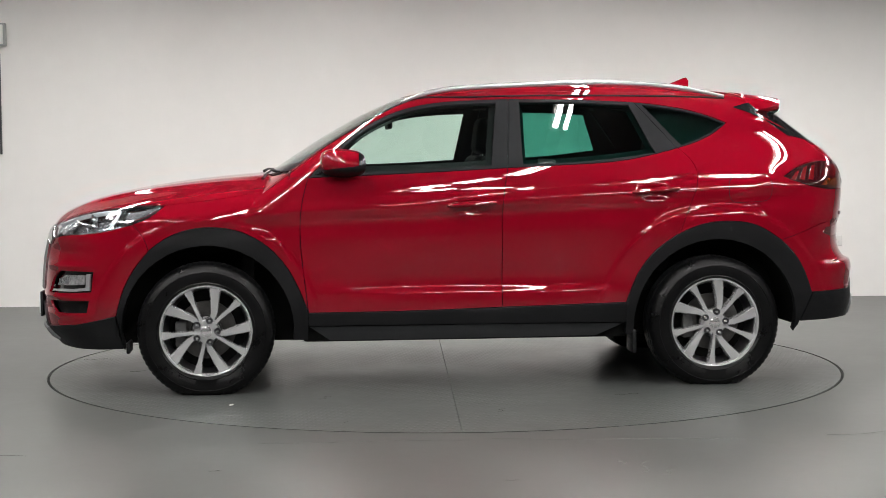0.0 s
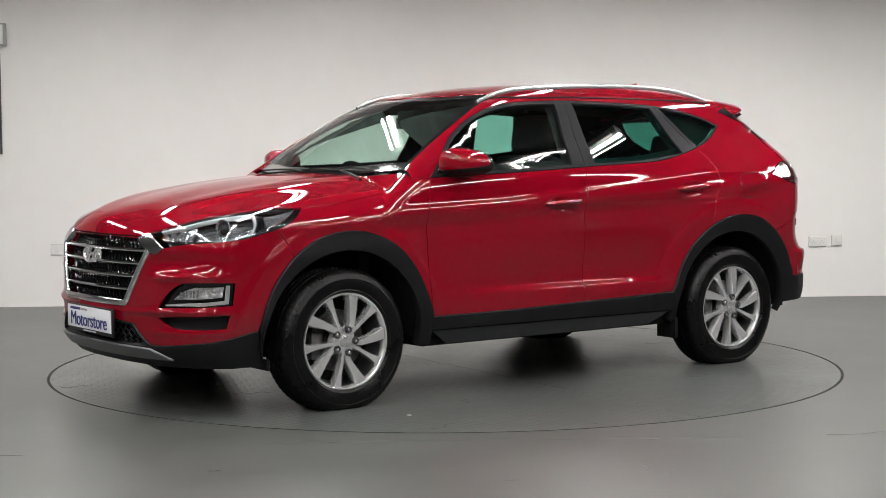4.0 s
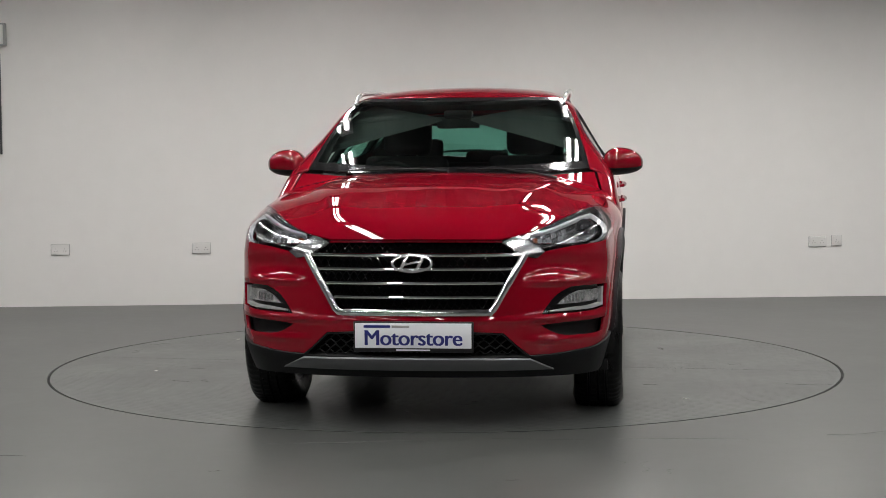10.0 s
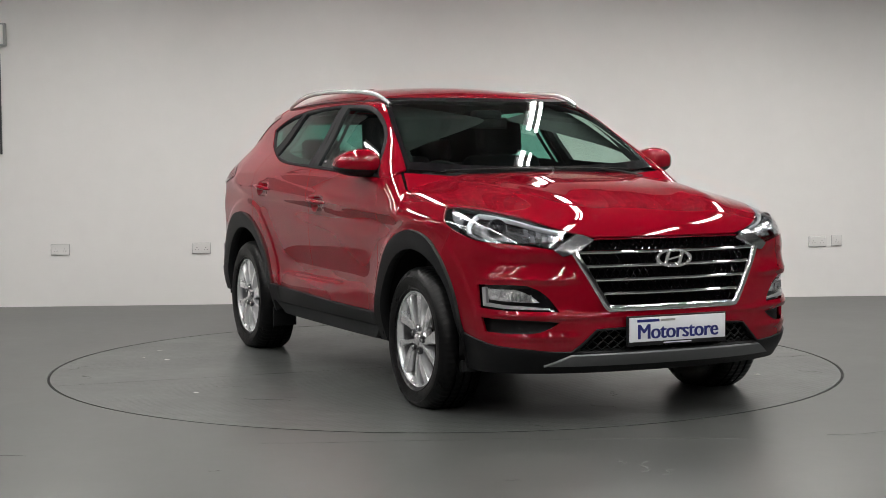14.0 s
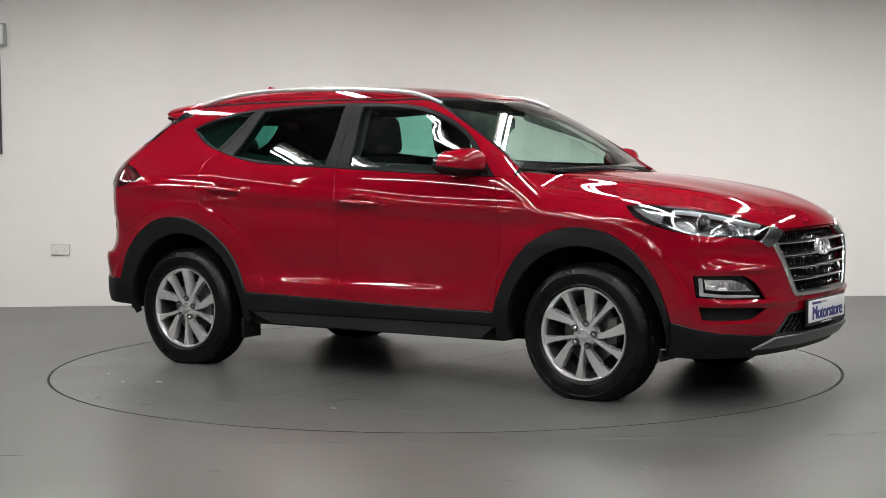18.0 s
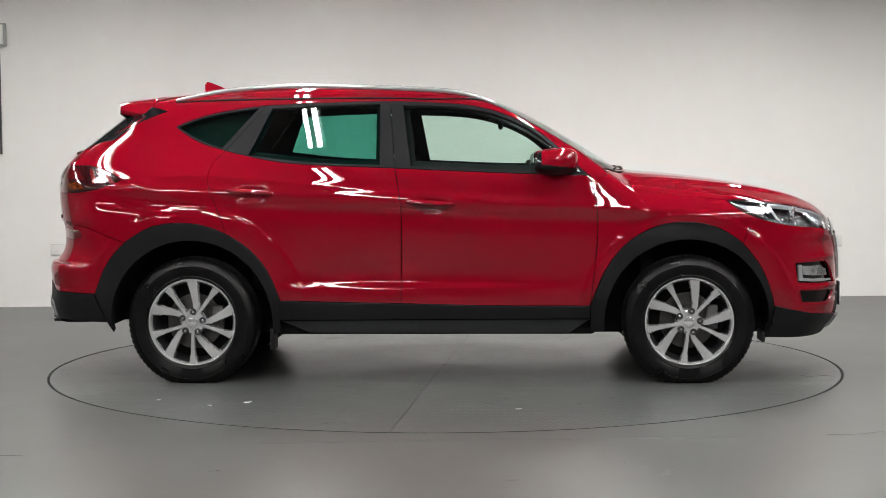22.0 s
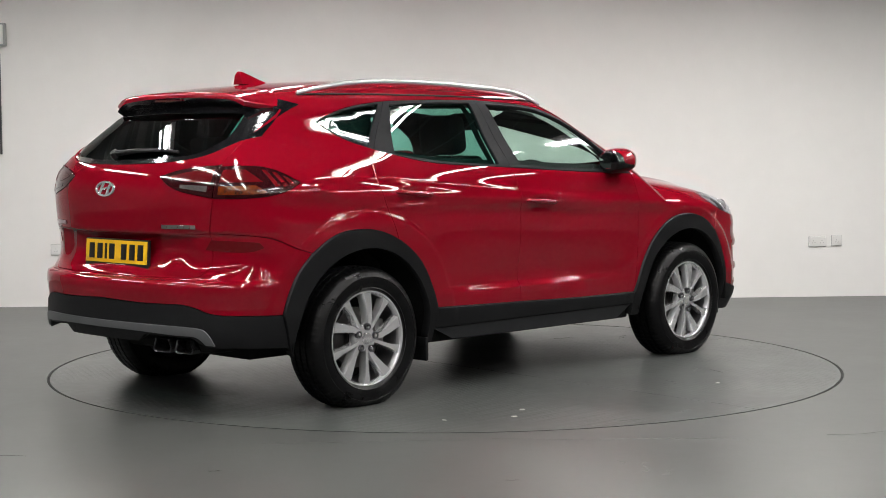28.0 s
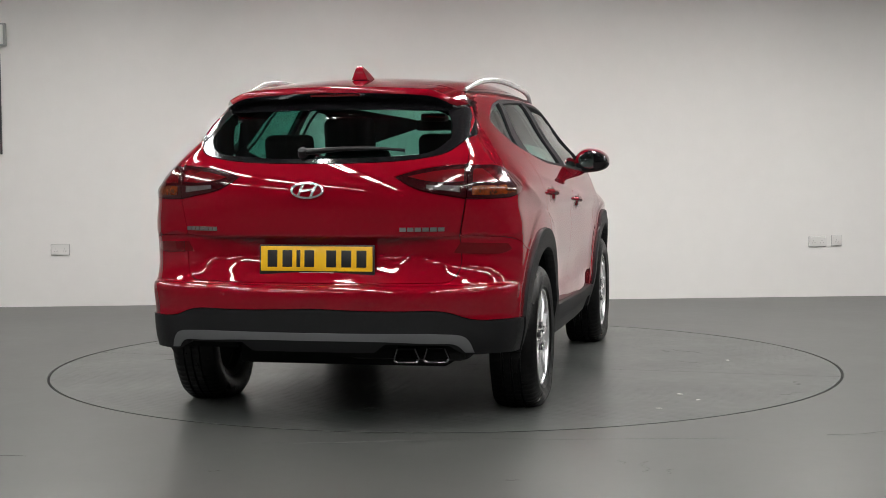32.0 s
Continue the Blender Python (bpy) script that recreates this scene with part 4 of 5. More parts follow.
def at(chart, u, v, off=0.0):
    """One place on the skin grown by off, and its outward normal."""
    p = on_skin(chart, [(u, v)], off)
    return Vector(p[0]), Vector(gradient(p)[0])


def ring_solid(name, chart, centre, rx, ry, width, material, parent, off, label="", n=48, lean=0.0):
    """An oval ring that lies on the skin."""
    def oval(a, b):
        return on_skin(chart, [(centre[0] + a * math.cos(2 * math.pi * i / n), centre[1] + b * math.sin(2 * math.pi * i / n)) for i in range(n)])
    return panel(name, chart, oval(rx, ry), material, parent, holes=(oval(rx - width, ry - width),), off=off, thick=0.02, gap=0.0, h=0.012, label=label)[0]


# ---- front: grille, badge, lamps, plate ----
grille = panel("grille", "front", grille_hole, M_MESH, car, off=-0.055, thick=0.0, gap=-0.01, label="gloss black grille with five chrome bars")[0]
leg = [at("nose", *q, 0.002)[0] for q in ((0.488, 0.786), (0.470, 0.752), (0.440, 0.700), (0.410, 0.648), (0.380, 0.596), (0.352, 0.546), (0.338, 0.532))]
base = [at("nose", 0.32 - 0.64 * k / 16, 0.530, 0.002)[0] for k in range(17)]
path = leg + base + [Vector((p.x, -p.y, p.z)) for p in leg[::-1]]
part("grille_surround", tube_bm(path, 0.0175, 12, flat=0.8, up=(1, 0, 0)), M_CHROME, grille, "chrome grille surround")
wing_l = loop(line("nose", (0.386, 0.840), (0.428, 0.861)), line("nose", (0.428, 0.861), (0.456, 0.867)), line("nose", (0.456, 0.867), (0.512, 0.835), (0.571, 0.796)), line("nose", (0.571, 0.796), (0.535, 0.768)), line("nose", (0.535, 0.768), (0.488, 0.778)), line("nose", (0.488, 0.778), (0.386, 0.840)))
panel("chrome_wing", "front", wing_l, M_WING, grille, off=0.009, thick=0.03, gap=0.0, both=True, label="chrome wing beside the lamp")
for z, w in ((0.783, 0.466), (0.722, 0.432), (0.660, 0.396), (0.598, 0.358)):
    rod = [at("nose", -w + 2 * w * k / 20, z, -0.012)[0] for k in range(21)]
    part("grille_bar", tube_bm(rod, 0.016, 10, flat=0.62), M_CHROME, grille)
# diamond mesh behind the bars
for k in range(10):
    z = 0.556 + 0.029 * k
    half = 0.335 + max(0.0, z - 0.53) * 0.56 if z < 0.775 else 0.47 - (z - 0.775) * 1.1
    n = int(2 * half / 0.017)
    rod = on_skin("nose", [(-half + 2 * half * i / n, z + (0.012 if i % 2 else -0.012)) for i in range(n + 1)], -0.040)
    part("grille_mesh", tube_bm(rod, 0.0052, 5), M_GLOSSBLACK, grille)
badge = ring_solid("badge", "nose", (-0.006, 0.750), 0.092, 0.042, 0.009, M_SATIN, grille, 0.016, "oval chrome badge")


def badge_bars(chart, cy, cz, k, s, parent, off):
    """Two leaning uprights and a slanting link inside the oval."""
    for quad in (((-0.056, -0.030), (-0.045, -0.032), (-0.016, 0.033), (-0.029, 0.032)), ((0.014, -0.033), (0.027, -0.032), (0.056, 0.030), (0.045, 0.032)), ((-0.036, -0.003), (-0.032, -0.010), (0.033, 0.004), (0.030, 0.011))):
        q = [(cy + s * k * a, cz + k * b) for a, b in quad]
        panel("badge_bar", chart, loop(*[line(chart, q[i], q[(i + 1) % 4]) for i in range(4)]), M_SATIN, parent, off=off, thick=0.015, gap=0.0, h=0.02)


badge_bars("nose", -0.006, 0.750, 1.0, 1, badge, 0.014)
lower_grille = panel("lower_grille", "front", loop(mouth_half, flip(rev(mouth_half))), M_MESH, car, off=-0.03, thick=0.0, gap=-0.01, label="black honeycomb lower grille")[0]
for row in range(4):
    z = 0.352 + 0.024 * row
    half = 0.475 - 1.1 * (z - 0.336)
    n = int(2 * half / 0.024)
    part("honeycomb_bar", tube_bm([at("nose", -half + 2 * half * k / n, z + (0.009 if k % 2 else -0.009), -0.014)[0] for k in range(n + 1)], 0.0045, 5), M_CLAD, lower_grille)


def build_headlamp(s):
    outline = loop(lampTop, line("nose", (0.456, 0.866), (0.512, 0.836), (0.571, 0.797)), lampFrontLow, lampLow, lampLow2)
    housing = panel("headlamp", "front", outline, M_LAMPBODY, car, off=-0.055, thick=0.0, gap=0.002, mirror=s < 0, label="clear headlamp with chrome reflectors")[0]
    panel("lens", "front", outline, M_LENS, housing, off=0.001, thick=0.012, gap=0.002, mirror=s < 0)
    def strip(name, a, b, material, off):
        panel(name, "front", loop(a, rev(b)), material, housing, off=off, thick=0.02, gap=0.0, mirror=s < 0)
    strip("brow", line("top", (1.545, 0.806), (1.66, 0.754), (1.806, 0.694), (1.95, 0.630), (2.075, 0.530), (2.105, 0.490)), line("top", (1.600, 0.822), (1.70, 0.785), (1.80, 0.752), (1.95, 0.682), (2.075, 0.562), (2.112, 0.500)), M_GLOSSBLACK, -0.008)
    strip("light_strip", line("top", (1.775, 0.778), (1.90, 0.722), (2.000, 0.658), (2.080, 0.572), (2.115, 0.512)), line("top", (1.780, 0.786), (1.903, 0.730), (2.004, 0.665), (2.085, 0.578), (2.119, 0.516)), M_DRL, -0.006)
    strip("reflector", line("side", (1.565, 0.972), (1.66, 0.946), (1.745, 0.935)), line("side", (1.575, 0.964), (1.66, 0.918), (1.742, 0.884)), M_REFLECTOR, -0.014)
    strip("divider", line("side", (1.738, 0.945), (1.748, 0.91), (1.772, 0.872)), line("side", (1.768, 0.944), (1.780, 0.91), (1.806, 0.868)), M_GLOSSBLACK, -0.008)
    strip("light_strip", line("side", (1.772, 0.946), (1.785, 0.91), (1.812, 0.868)), line("side", (1.783, 0.945), (1.797, 0.908), (1.825, 0.865)), M_DRL, -0.007)
    strip("lower_trim", line("side", (1.985, 0.824), (1.90, 0.837), (1.80, 0.862)), line("side", (1.985, 0.832), (1.90, 0.846), (1.80, 0.872)), M_REFLECTOR, -0.010)
    # the inner reflector: a fan of bright and dark facets, with the indicator at its inner end
    for k in range(7):
        y = 0.690 - 0.024 * k
        z0, z1 = 0.826 + 0.001 * k, 0.888 - 0.004 * k
        zm = z0 + (z1 - z0) * (0.45 + 0.12 * (k % 2))
        strip("facet", line("nose", (y, z0), (y - 0.004, zm)), line("nose", (y - 0.019, z0 + 0.002), (y - 0.022, zm - 0.004)), M_REFLECTOR if k % 2 else M_LAMPBODY, -0.026 + 0.006 * (k % 3))
        strip("facet", line("nose", (y - 0.004, zm + 0.003), (y - 0.010, z1)), line("nose", (y - 0.022, zm), (y - 0.028, z1 - 0.006)), M_LAMPBODY if k % 2 else M_REFLECTOR, -0.022 - 0.005 * (k % 2))
    strip("indicator", line("nose", (0.556, 0.836), (0.552, 0.852)), line("nose", (0.532, 0.840), (0.530, 0.852)), M_AMBER, -0.016)
    aim = Vector((1, 0.25 * s, 0)).to_track_quat("Z", "Y").to_matrix().to_4x4()
    for x, y, z, r in ((1.925, 0.742, 0.884, 0.044),):
        m = Matrix.Translation((x - 0.02, y * s, z)) @ aim
        part("reflector", lathe_bm([(0.001, -0.030), (r * 0.5, -0.024), (r * 0.85, -0.008), (r, 0.008), (r * 1.08, 0.010), (r * 1.08, 0.002)], 28, m), M_REFLECTOR, housing)
        part("projector_lens", lathe_bm([(0.0005, 0.022), (r * 0.3, 0.019), (r * 0.55, 0.009), (r * 0.70, -0.006), (r * 0.72, -0.02)], 28, m), M_GLOSSBLACK, housing)


def build_fog(s):
    housing = panel("fog_lamp", "front", fog_hole, M_GLOSSBLACK, car, off=-0.030, thick=0.0, gap=-0.006, mirror=s < 0, label="fog lamp in a gloss black recess")[0]
    lens = loop(line("nose", (0.640, 0.560), (0.690, 0.600), (0.735, 0.618)), line("side", (2.005, 0.618), (1.955, 0.620)), line("side", (1.955, 0.620), (1.962, 0.572)), line("side", (1.962, 0.572), (2.02, 0.566)), line("nose", (0.715, 0.562), (0.640, 0.560)))
    panel("lens", "front", lens, M_FOGLENS, housing, off=-0.014, thick=0.02, gap=0.0, mirror=s < 0, label="clear ribbed fog lens", h=0.012)
    for k in range(6):
        a, _ = at("nose", 0.668 + 0.014 * k, 0.572, -0.012)
        b, _ = at("nose", 0.668 + 0.014 * k, 0.596 + 0.002 * k, -0.012)
        part("lens_rib", tube_bm([(a.x, s * a.y, a.z), (b.x, s * b.y, b.z)], 0.0045, 6), M_REFLECTOR, housing)
    ell = loop(line("side", (1.928, 0.626), (1.945, 0.626)), line("side", (1.945, 0.626), (1.952, 0.556)), line("side", (1.952, 0.556), (2.03, 0.547)), line("nose", (0.705, 0.545), (0.600, 0.536)), line("nose", (0.600, 0.530), (0.705, 0.532)), line("side", (2.03, 0.533), (1.934, 0.542)), line("side", (1.934, 0.542), (1.928, 0.626)))
    panel("light_strip", "front", ell, M_STRIP, housing, off=-0.008, thick=0.02, gap=0.0, mirror=s < 0, label="bright corner light strip", h=0.014)
    panel("air_vent", "front", vent_hole, M_CLAD, car, off=-0.035, thick=0.0, gap=-0.008, mirror=s < 0)


for s in (1, -1):
    build_headlamp(s)
    build_fog(s)

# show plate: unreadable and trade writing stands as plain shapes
def build_plate(x, z, w, h, face, back, name, label, lean=0.0):
    m = Matrix.Translation((x, 0, z)) @ (pose(0, 0, 0, 90, 0, 90) if x > 0 else pose(0, 0, 0, 90, 0, -90)) @ pose(0, 0, 0, lean)
    plate = part(name, box_bm(0, -0.006, -0.008, w + 0.016, h + 0.026, 0.014, m), back, car, label, bevel=0.004)
    part("plate_face", box_bm(0, 0, 0.002, w, h, 0.006, m), face, plate, bevel=0.0015)
    return plate, m


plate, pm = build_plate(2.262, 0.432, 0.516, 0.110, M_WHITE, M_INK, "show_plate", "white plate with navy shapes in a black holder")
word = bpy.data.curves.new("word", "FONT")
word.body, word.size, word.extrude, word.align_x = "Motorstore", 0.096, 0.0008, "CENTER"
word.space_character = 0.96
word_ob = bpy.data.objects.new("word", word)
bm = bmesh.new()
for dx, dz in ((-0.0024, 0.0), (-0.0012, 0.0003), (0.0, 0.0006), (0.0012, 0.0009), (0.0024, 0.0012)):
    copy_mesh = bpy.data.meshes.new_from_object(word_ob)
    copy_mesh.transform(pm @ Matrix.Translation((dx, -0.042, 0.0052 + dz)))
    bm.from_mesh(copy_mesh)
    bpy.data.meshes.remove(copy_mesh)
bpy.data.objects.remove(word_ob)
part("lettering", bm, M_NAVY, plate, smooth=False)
part("caption_bar", box_bm(-0.160, 0.040, 0.0055, 0.118, 0.012, 0.002, pm), M_NAVY, plate)
part("caption_bar", box_bm(-0.055, 0.040, 0.0055, 0.078, 0.010, 0.002, pm), M_GREYBOX, plate)
part("caption_bar", box_bm(0.0, -0.064, 0.0, 0.15, 0.006, 0.002, pm), M_WHITE, plate)
plate, pm = build_plate(-2.176, 0.763, 0.520, 0.111, M_YELLOW, M_INK, "number_plate", "yellow plate with black bars in a black holder", -4)
for k, cx in enumerate((-0.205, -0.135, -0.083, -0.032, 0.070, 0.140, 0.210)):
    part("letter_shape", box_bm(cx, 0, 0.0055, 0.018 if k == 2 else 0.046, 0.076, 0.002, pm), M_INK, plate, bevel=0.0008)
part("caption_bar", box_bm(0.0, -0.064, 0.0, 0.16, 0.006, 0.002, pm), M_WHITE, plate)


# ---- tail lamps, badges, exhaust, rear wiper ----
def build_tail(s):
    outer = loop(tailTop, tailLow, rev(hatch2))
    lamp = panel("tail_lamp", "rear", outer, M_REDDARK, car, off=0.004, thick=0.03, gap=0.002, h=0.016, mirror=s < 0, label="dark red tail lamp with amber lens")[0]
    amber = loop(line("back", (0.690, 1.045), (0.690, 1.088)), line("side", (-2.05, 1.090), (-1.96, 1.092)), line("side", (-1.96, 1.092), (-1.91, 1.052)), line("side", (-1.91, 1.052), (-1.98, 1.046), (-2.05, 1.044)))
    panel("amber_lens", "rear", amber, M_AMBER, lamp, off=0.006, thick=0.004, gap=0.002, h=0.014, mirror=s < 0)
    panel("red_lens", "rear", loop(line("back", (0.690, 1.102), (0.690, 1.160)), line("side", (-2.04, 1.165), (-1.97, 1.165)), line("side", (-1.97, 1.165), (-1.92, 1.104)), line("side", (-1.92, 1.104), (-2.05, 1.102))), M_REDLENS, lamp, off=0.006, thick=0.004, gap=0.002, h=0.014, mirror=s < 0)
    for k in range(3):
        x = -1.900 + 0.048 * k
        top, low = 1.162 - 0.010 * k - (0.012 if k == 2 else 0), 1.086
        bar = loop(line("side", (x, top), (x + 0.022, top - 0.006)), line("side", (x + 0.022, top - 0.006), (x + 0.056, low)), line("side", (x + 0.056, low), (x + 0.030, low - 0.004)), line("side", (x + 0.030, low - 0.004), (x, top)))
        panel("light_bar", "rear", bar, M_REDLENS, lamp, off=0.0065, thick=0.004, gap=0.0, h=0.014, mirror=s < 0)
    inner = loop(lampInner, hatch2)
    lamp2 = panel("tail_lamp_inner", "rear", inner, M_REDDARK, car, off=0.004, thick=0.03, gap=0.002, h=0.016, mirror=s < 0, label="dark red lamp on the tailgate")[0]
    panel("reversing_lens", "rear", loop(line("back", (0.500, 1.078), (0.500, 1.094)), line("back", (0.500, 1.094), (0.640, 1.088)), line("back", (0.640, 1.088), (0.640, 1.060)), line("back", (0.640, 1.060), (0.500, 1.078))), M_CLEARLENS, lamp2, off=0.006, thick=0.004, gap=0.0, h=0.014, mirror=s < 0)
    panel("red_lens", "rear", loop(line("back", (0.420, 1.130), (0.500, 1.148), (0.655, 1.164)), line("back", (0.655, 1.164), (0.655, 1.108)), line("back", (0.655, 1.108), (0.520, 1.108), (0.420, 1.130))), M_REDLENS, lamp2, off=0.006, thick=0.004, gap=0.0, h=0.014, mirror=s < 0)
    panel("reflector", "rear", loop(line("side", (-2.085, 0.835), (-1.955, 0.825)), line("side", (-1.955, 0.825), (-1.935, 0.800)), line("side", (-1.935, 0.800), (-1.97, 0.785), (-2.095, 0.790)), line("side", (-2.095, 0.790), (-2.085, 0.835))), M_REDLENS, car, off=0.003, thick=0.008, gap=0.0, h=0.016, mirror=s < 0, label="red rear reflector")


for s in (1, -1):
    build_tail(s)
rb = ring_solid("badge", "back", (0.028, 1.071), 0.077, 0.038, 0.009, M_SATIN, car, 0.010, "oval chrome badge")
badge_bars("back", 0.028, 1.071, 0.85, -1, rb, 0.009)
for name, y0, n, w in (("model_badge", -0.385, 6, 0.028), ("maker_badge", 0.640, 7, 0.019)):
    for k in range(n):
        y = y0 - k * (w + 0.005)
        panel(name, "back", loop(line("back", (y, 0.886), (y, 0.904)), line("back", (y, 0.904), (y - w, 0.904)), line("back", (y - w, 0.904), (y - w, 0.886)), line("back", (y - w, 0.886), (y, 0.886))), M_CHROME, car, off=0.006, thick=0.006, gap=0.0, h=0.03)
for y in (-0.418, -0.547):
    pts = [(-0.058, -0.022), (-0.044, -0.034), (0.050, -0.034), (0.062, -0.016), (0.042, 0.032), (-0.042, 0.032)]
    m = pose(-2.212 + (0.03 if y < -0.5 else 0), y, 0.340, 90, 0, -80)
    bm = bmesh.new()
    loops = []
    for sc, dz in ((0.82, -0.16), (0.86, -0.002), (0.98, 0.002), (1.0, -0.004), (1.0, -0.16)):
        loops.append([bm.verts.new(m @ Vector((px * sc, py * sc, dz))) for px, py in pts])
    for a, b in zip(loops, loops[1:]):
        for i in range(6):
            bm.faces.new((a[i], a[(i + 1) % 6], b[(i + 1) % 6], b[i]))
    tip = part("exhaust_tip", bm, M_TIP, car, "polished exhaust tip")
    part("pipe_end", prism_bm([(a * 0.83, b * 0.83) for a, b in pts], 0.01, m @ pose(0, 0, -0.12)), M_GAP, tip)
part("silencer", box_bm(-2.03, -0.40, 0.345, 0.20, 0.56, 0.08), M_UNDER, car, bevel=0.04)
hub_p, hub_n = at("back", 0.075, 1.240, 0.014)
tip_p, _ = at("back", -0.385, 1.252, 0.018)
wiper = part("rear_wiper", tube_bm([hub_p, hub_p + (tip_p - hub_p) * 0.4 + hub_n * 0.012, hub_p + (tip_p - hub_p) * 0.75 + hub_n * 0.006], [0.016, 0.011, 0.006], 8), M_CLAD, car, "black rear wiper")
part("wiper_hub", lathe_bm([(0.001, 0.02), (0.018, 0.016), (0.024, 0.0), (0.024, -0.02)], 20, Matrix.Translation(hub_p) @ hub_n.to_track_quat("Z", "Y").to_matrix().to_4x4()), M_CLAD, wiper)
part("wiper_blade", tube_bm([at("back", 0.02 - 0.41 * k / 8, 1.246 + 0.012 * math.sin(k * 0.39), 0.010)[0] for k in range(9)], 0.008, 6), M_CLAD, wiper)

# ---- roof spoiler, rails, fin ----
TAIL_OFF.append(True)
front_e = line("tube", (-1.602, 0.0), (-1.602, 0.30), (-1.602, 0.56), (-1.607, 0.64), (-1.628, 0.700))
side_e = line("tube", (-1.628, 0.700), (-1.69, 0.682), (-1.750, 0.655), (-1.795, 0.630))
rear_e = line("tube", (-1.795, 0.630), (-1.825, 0.48), (-1.855, 0.25), (-1.862, 0.0))
half_s = loop(front_e, side_e, rear_e)
spoiler = panel("roof_spoiler", "tube", loop(half_s, flip(rev(half_s))), M_PAINT, car, off=0.002, thick=0.030, gap=0.0022, h=0.02, label="red roof spoiler")[0]
lip_e = np.concatenate([side_e, rear_e])
lip_e = np.concatenate([lip_e, flip(rev(lip_e))])
TAIL_OFF.clear()
cols = len(lip_e) - 1
n = cols + 1
part("brake_light", box_bm(-1.846, 0, 1.506, 0.012, 0.24, 0.014), M_REDLENS, spoiler, "red high brake light", bevel=0.003)
under = [tuple(p - np.array([0, 0, 0.026])) for p in lip_e]
under += [(p[0] + 0.055, p[1] * 0.985, p[2] - 0.062) for p in lip_e]
under += [(p[0] + 0.16, p[1] * 0.95, p[2] - 0.085) for p in lip_e]
mesh_ob("spoiler_underside", under, [(k * n + i, k * n + i + 1, (k + 1) * n + i + 1, (k + 1) * n + i) for k in range(2) for i in range(cols)], M_GLOSSBLACK, spoiler, "gloss black underside")
for s in (1, -1):
    fin = loop(line("side", (-1.630, 1.447), (-1.70, 1.391), (-1.800, 1.318)), line("back", (0.634, 1.296), (0.641, 1.360), (0.624, 1.430), (0.600, 1.474)), line("side", (-1.715, 1.488), (-1.630, 1.447)))
    panel("spoiler_fin", "tube", fin, M_GLOSSBLACK, spoiler, off=0.004, thick=0.012, gap=0.0, mirror=s < 0, label="gloss black side fin")


def rail_line(y, s):
    fx = spline([0, 0.15, 0.35, 0.6, 0.85, 1.0], [0.300, 0.140, -0.18, -0.72, -1.22, -1.475])
    fz = spline([0, 0.15, 0.35, 0.6, 0.85, 1.0], [1.508, 1.561, 1.592, 1.609, 1.584, 1.537])
    fy = spline([0, 0.5, 1.0], [y, y + 0.008, y - 0.045])
    return [(float(fx(k / 40)), s * float(fy(k / 40)), float(fz(k / 40))) for k in range(41)]


for s in (1, -1):
    pts = rail_line(0.588, s)
    part("roof_rail", tube_bm(pts, [0.008 + 0.0045 * math.sin(math.pi * min(1, k / 8) / 2) * math.sin(math.pi * min(1, (40 - k) / 8) / 2) for k in range(41)], 12, flat=1.1), M_RAIL, car, "satin silver roof rail")
    part("roof_strip", tube_bm([at("top", x, abs(y), 0.001)[0] * 1 if s > 0 else Vector((1, -1, 1)) * at("top", x, abs(y), 0.001)[0] for x, y, z in pts], 0.006, 6), M_CLAD, car)
fin_pts = [(-0.165, 0.0), (0.02, 0.0), (-0.03, 0.020), (-0.09, 0.044), (-0.135, 0.062), (-0.160, 0.068), (-0.172, 0.048)]
fv, ff = [], []
for px, pz in fin_pts:
    w = 0.036 * (1 - pz / 0.085) + 0.004
    fv += [(-1.245 + px, w, 1.598 + pz), (-1.245 + px, -w, 1.598 + pz)]
k = len(fin_pts)
ff = [[2 * i for i in range(k)], [2 * i + 1 for i in range(k)][::-1]] + [(2 * i, 2 * i + 1, 2 * ((i + 1) % k) + 1, 2 * ((i + 1) % k)) for i in range(k)]
mesh_ob("antenna_fin", fv, ff, M_PAINT, car, "red shark fin antenna").data.set_sharp_from_angle(angle=radians(50))


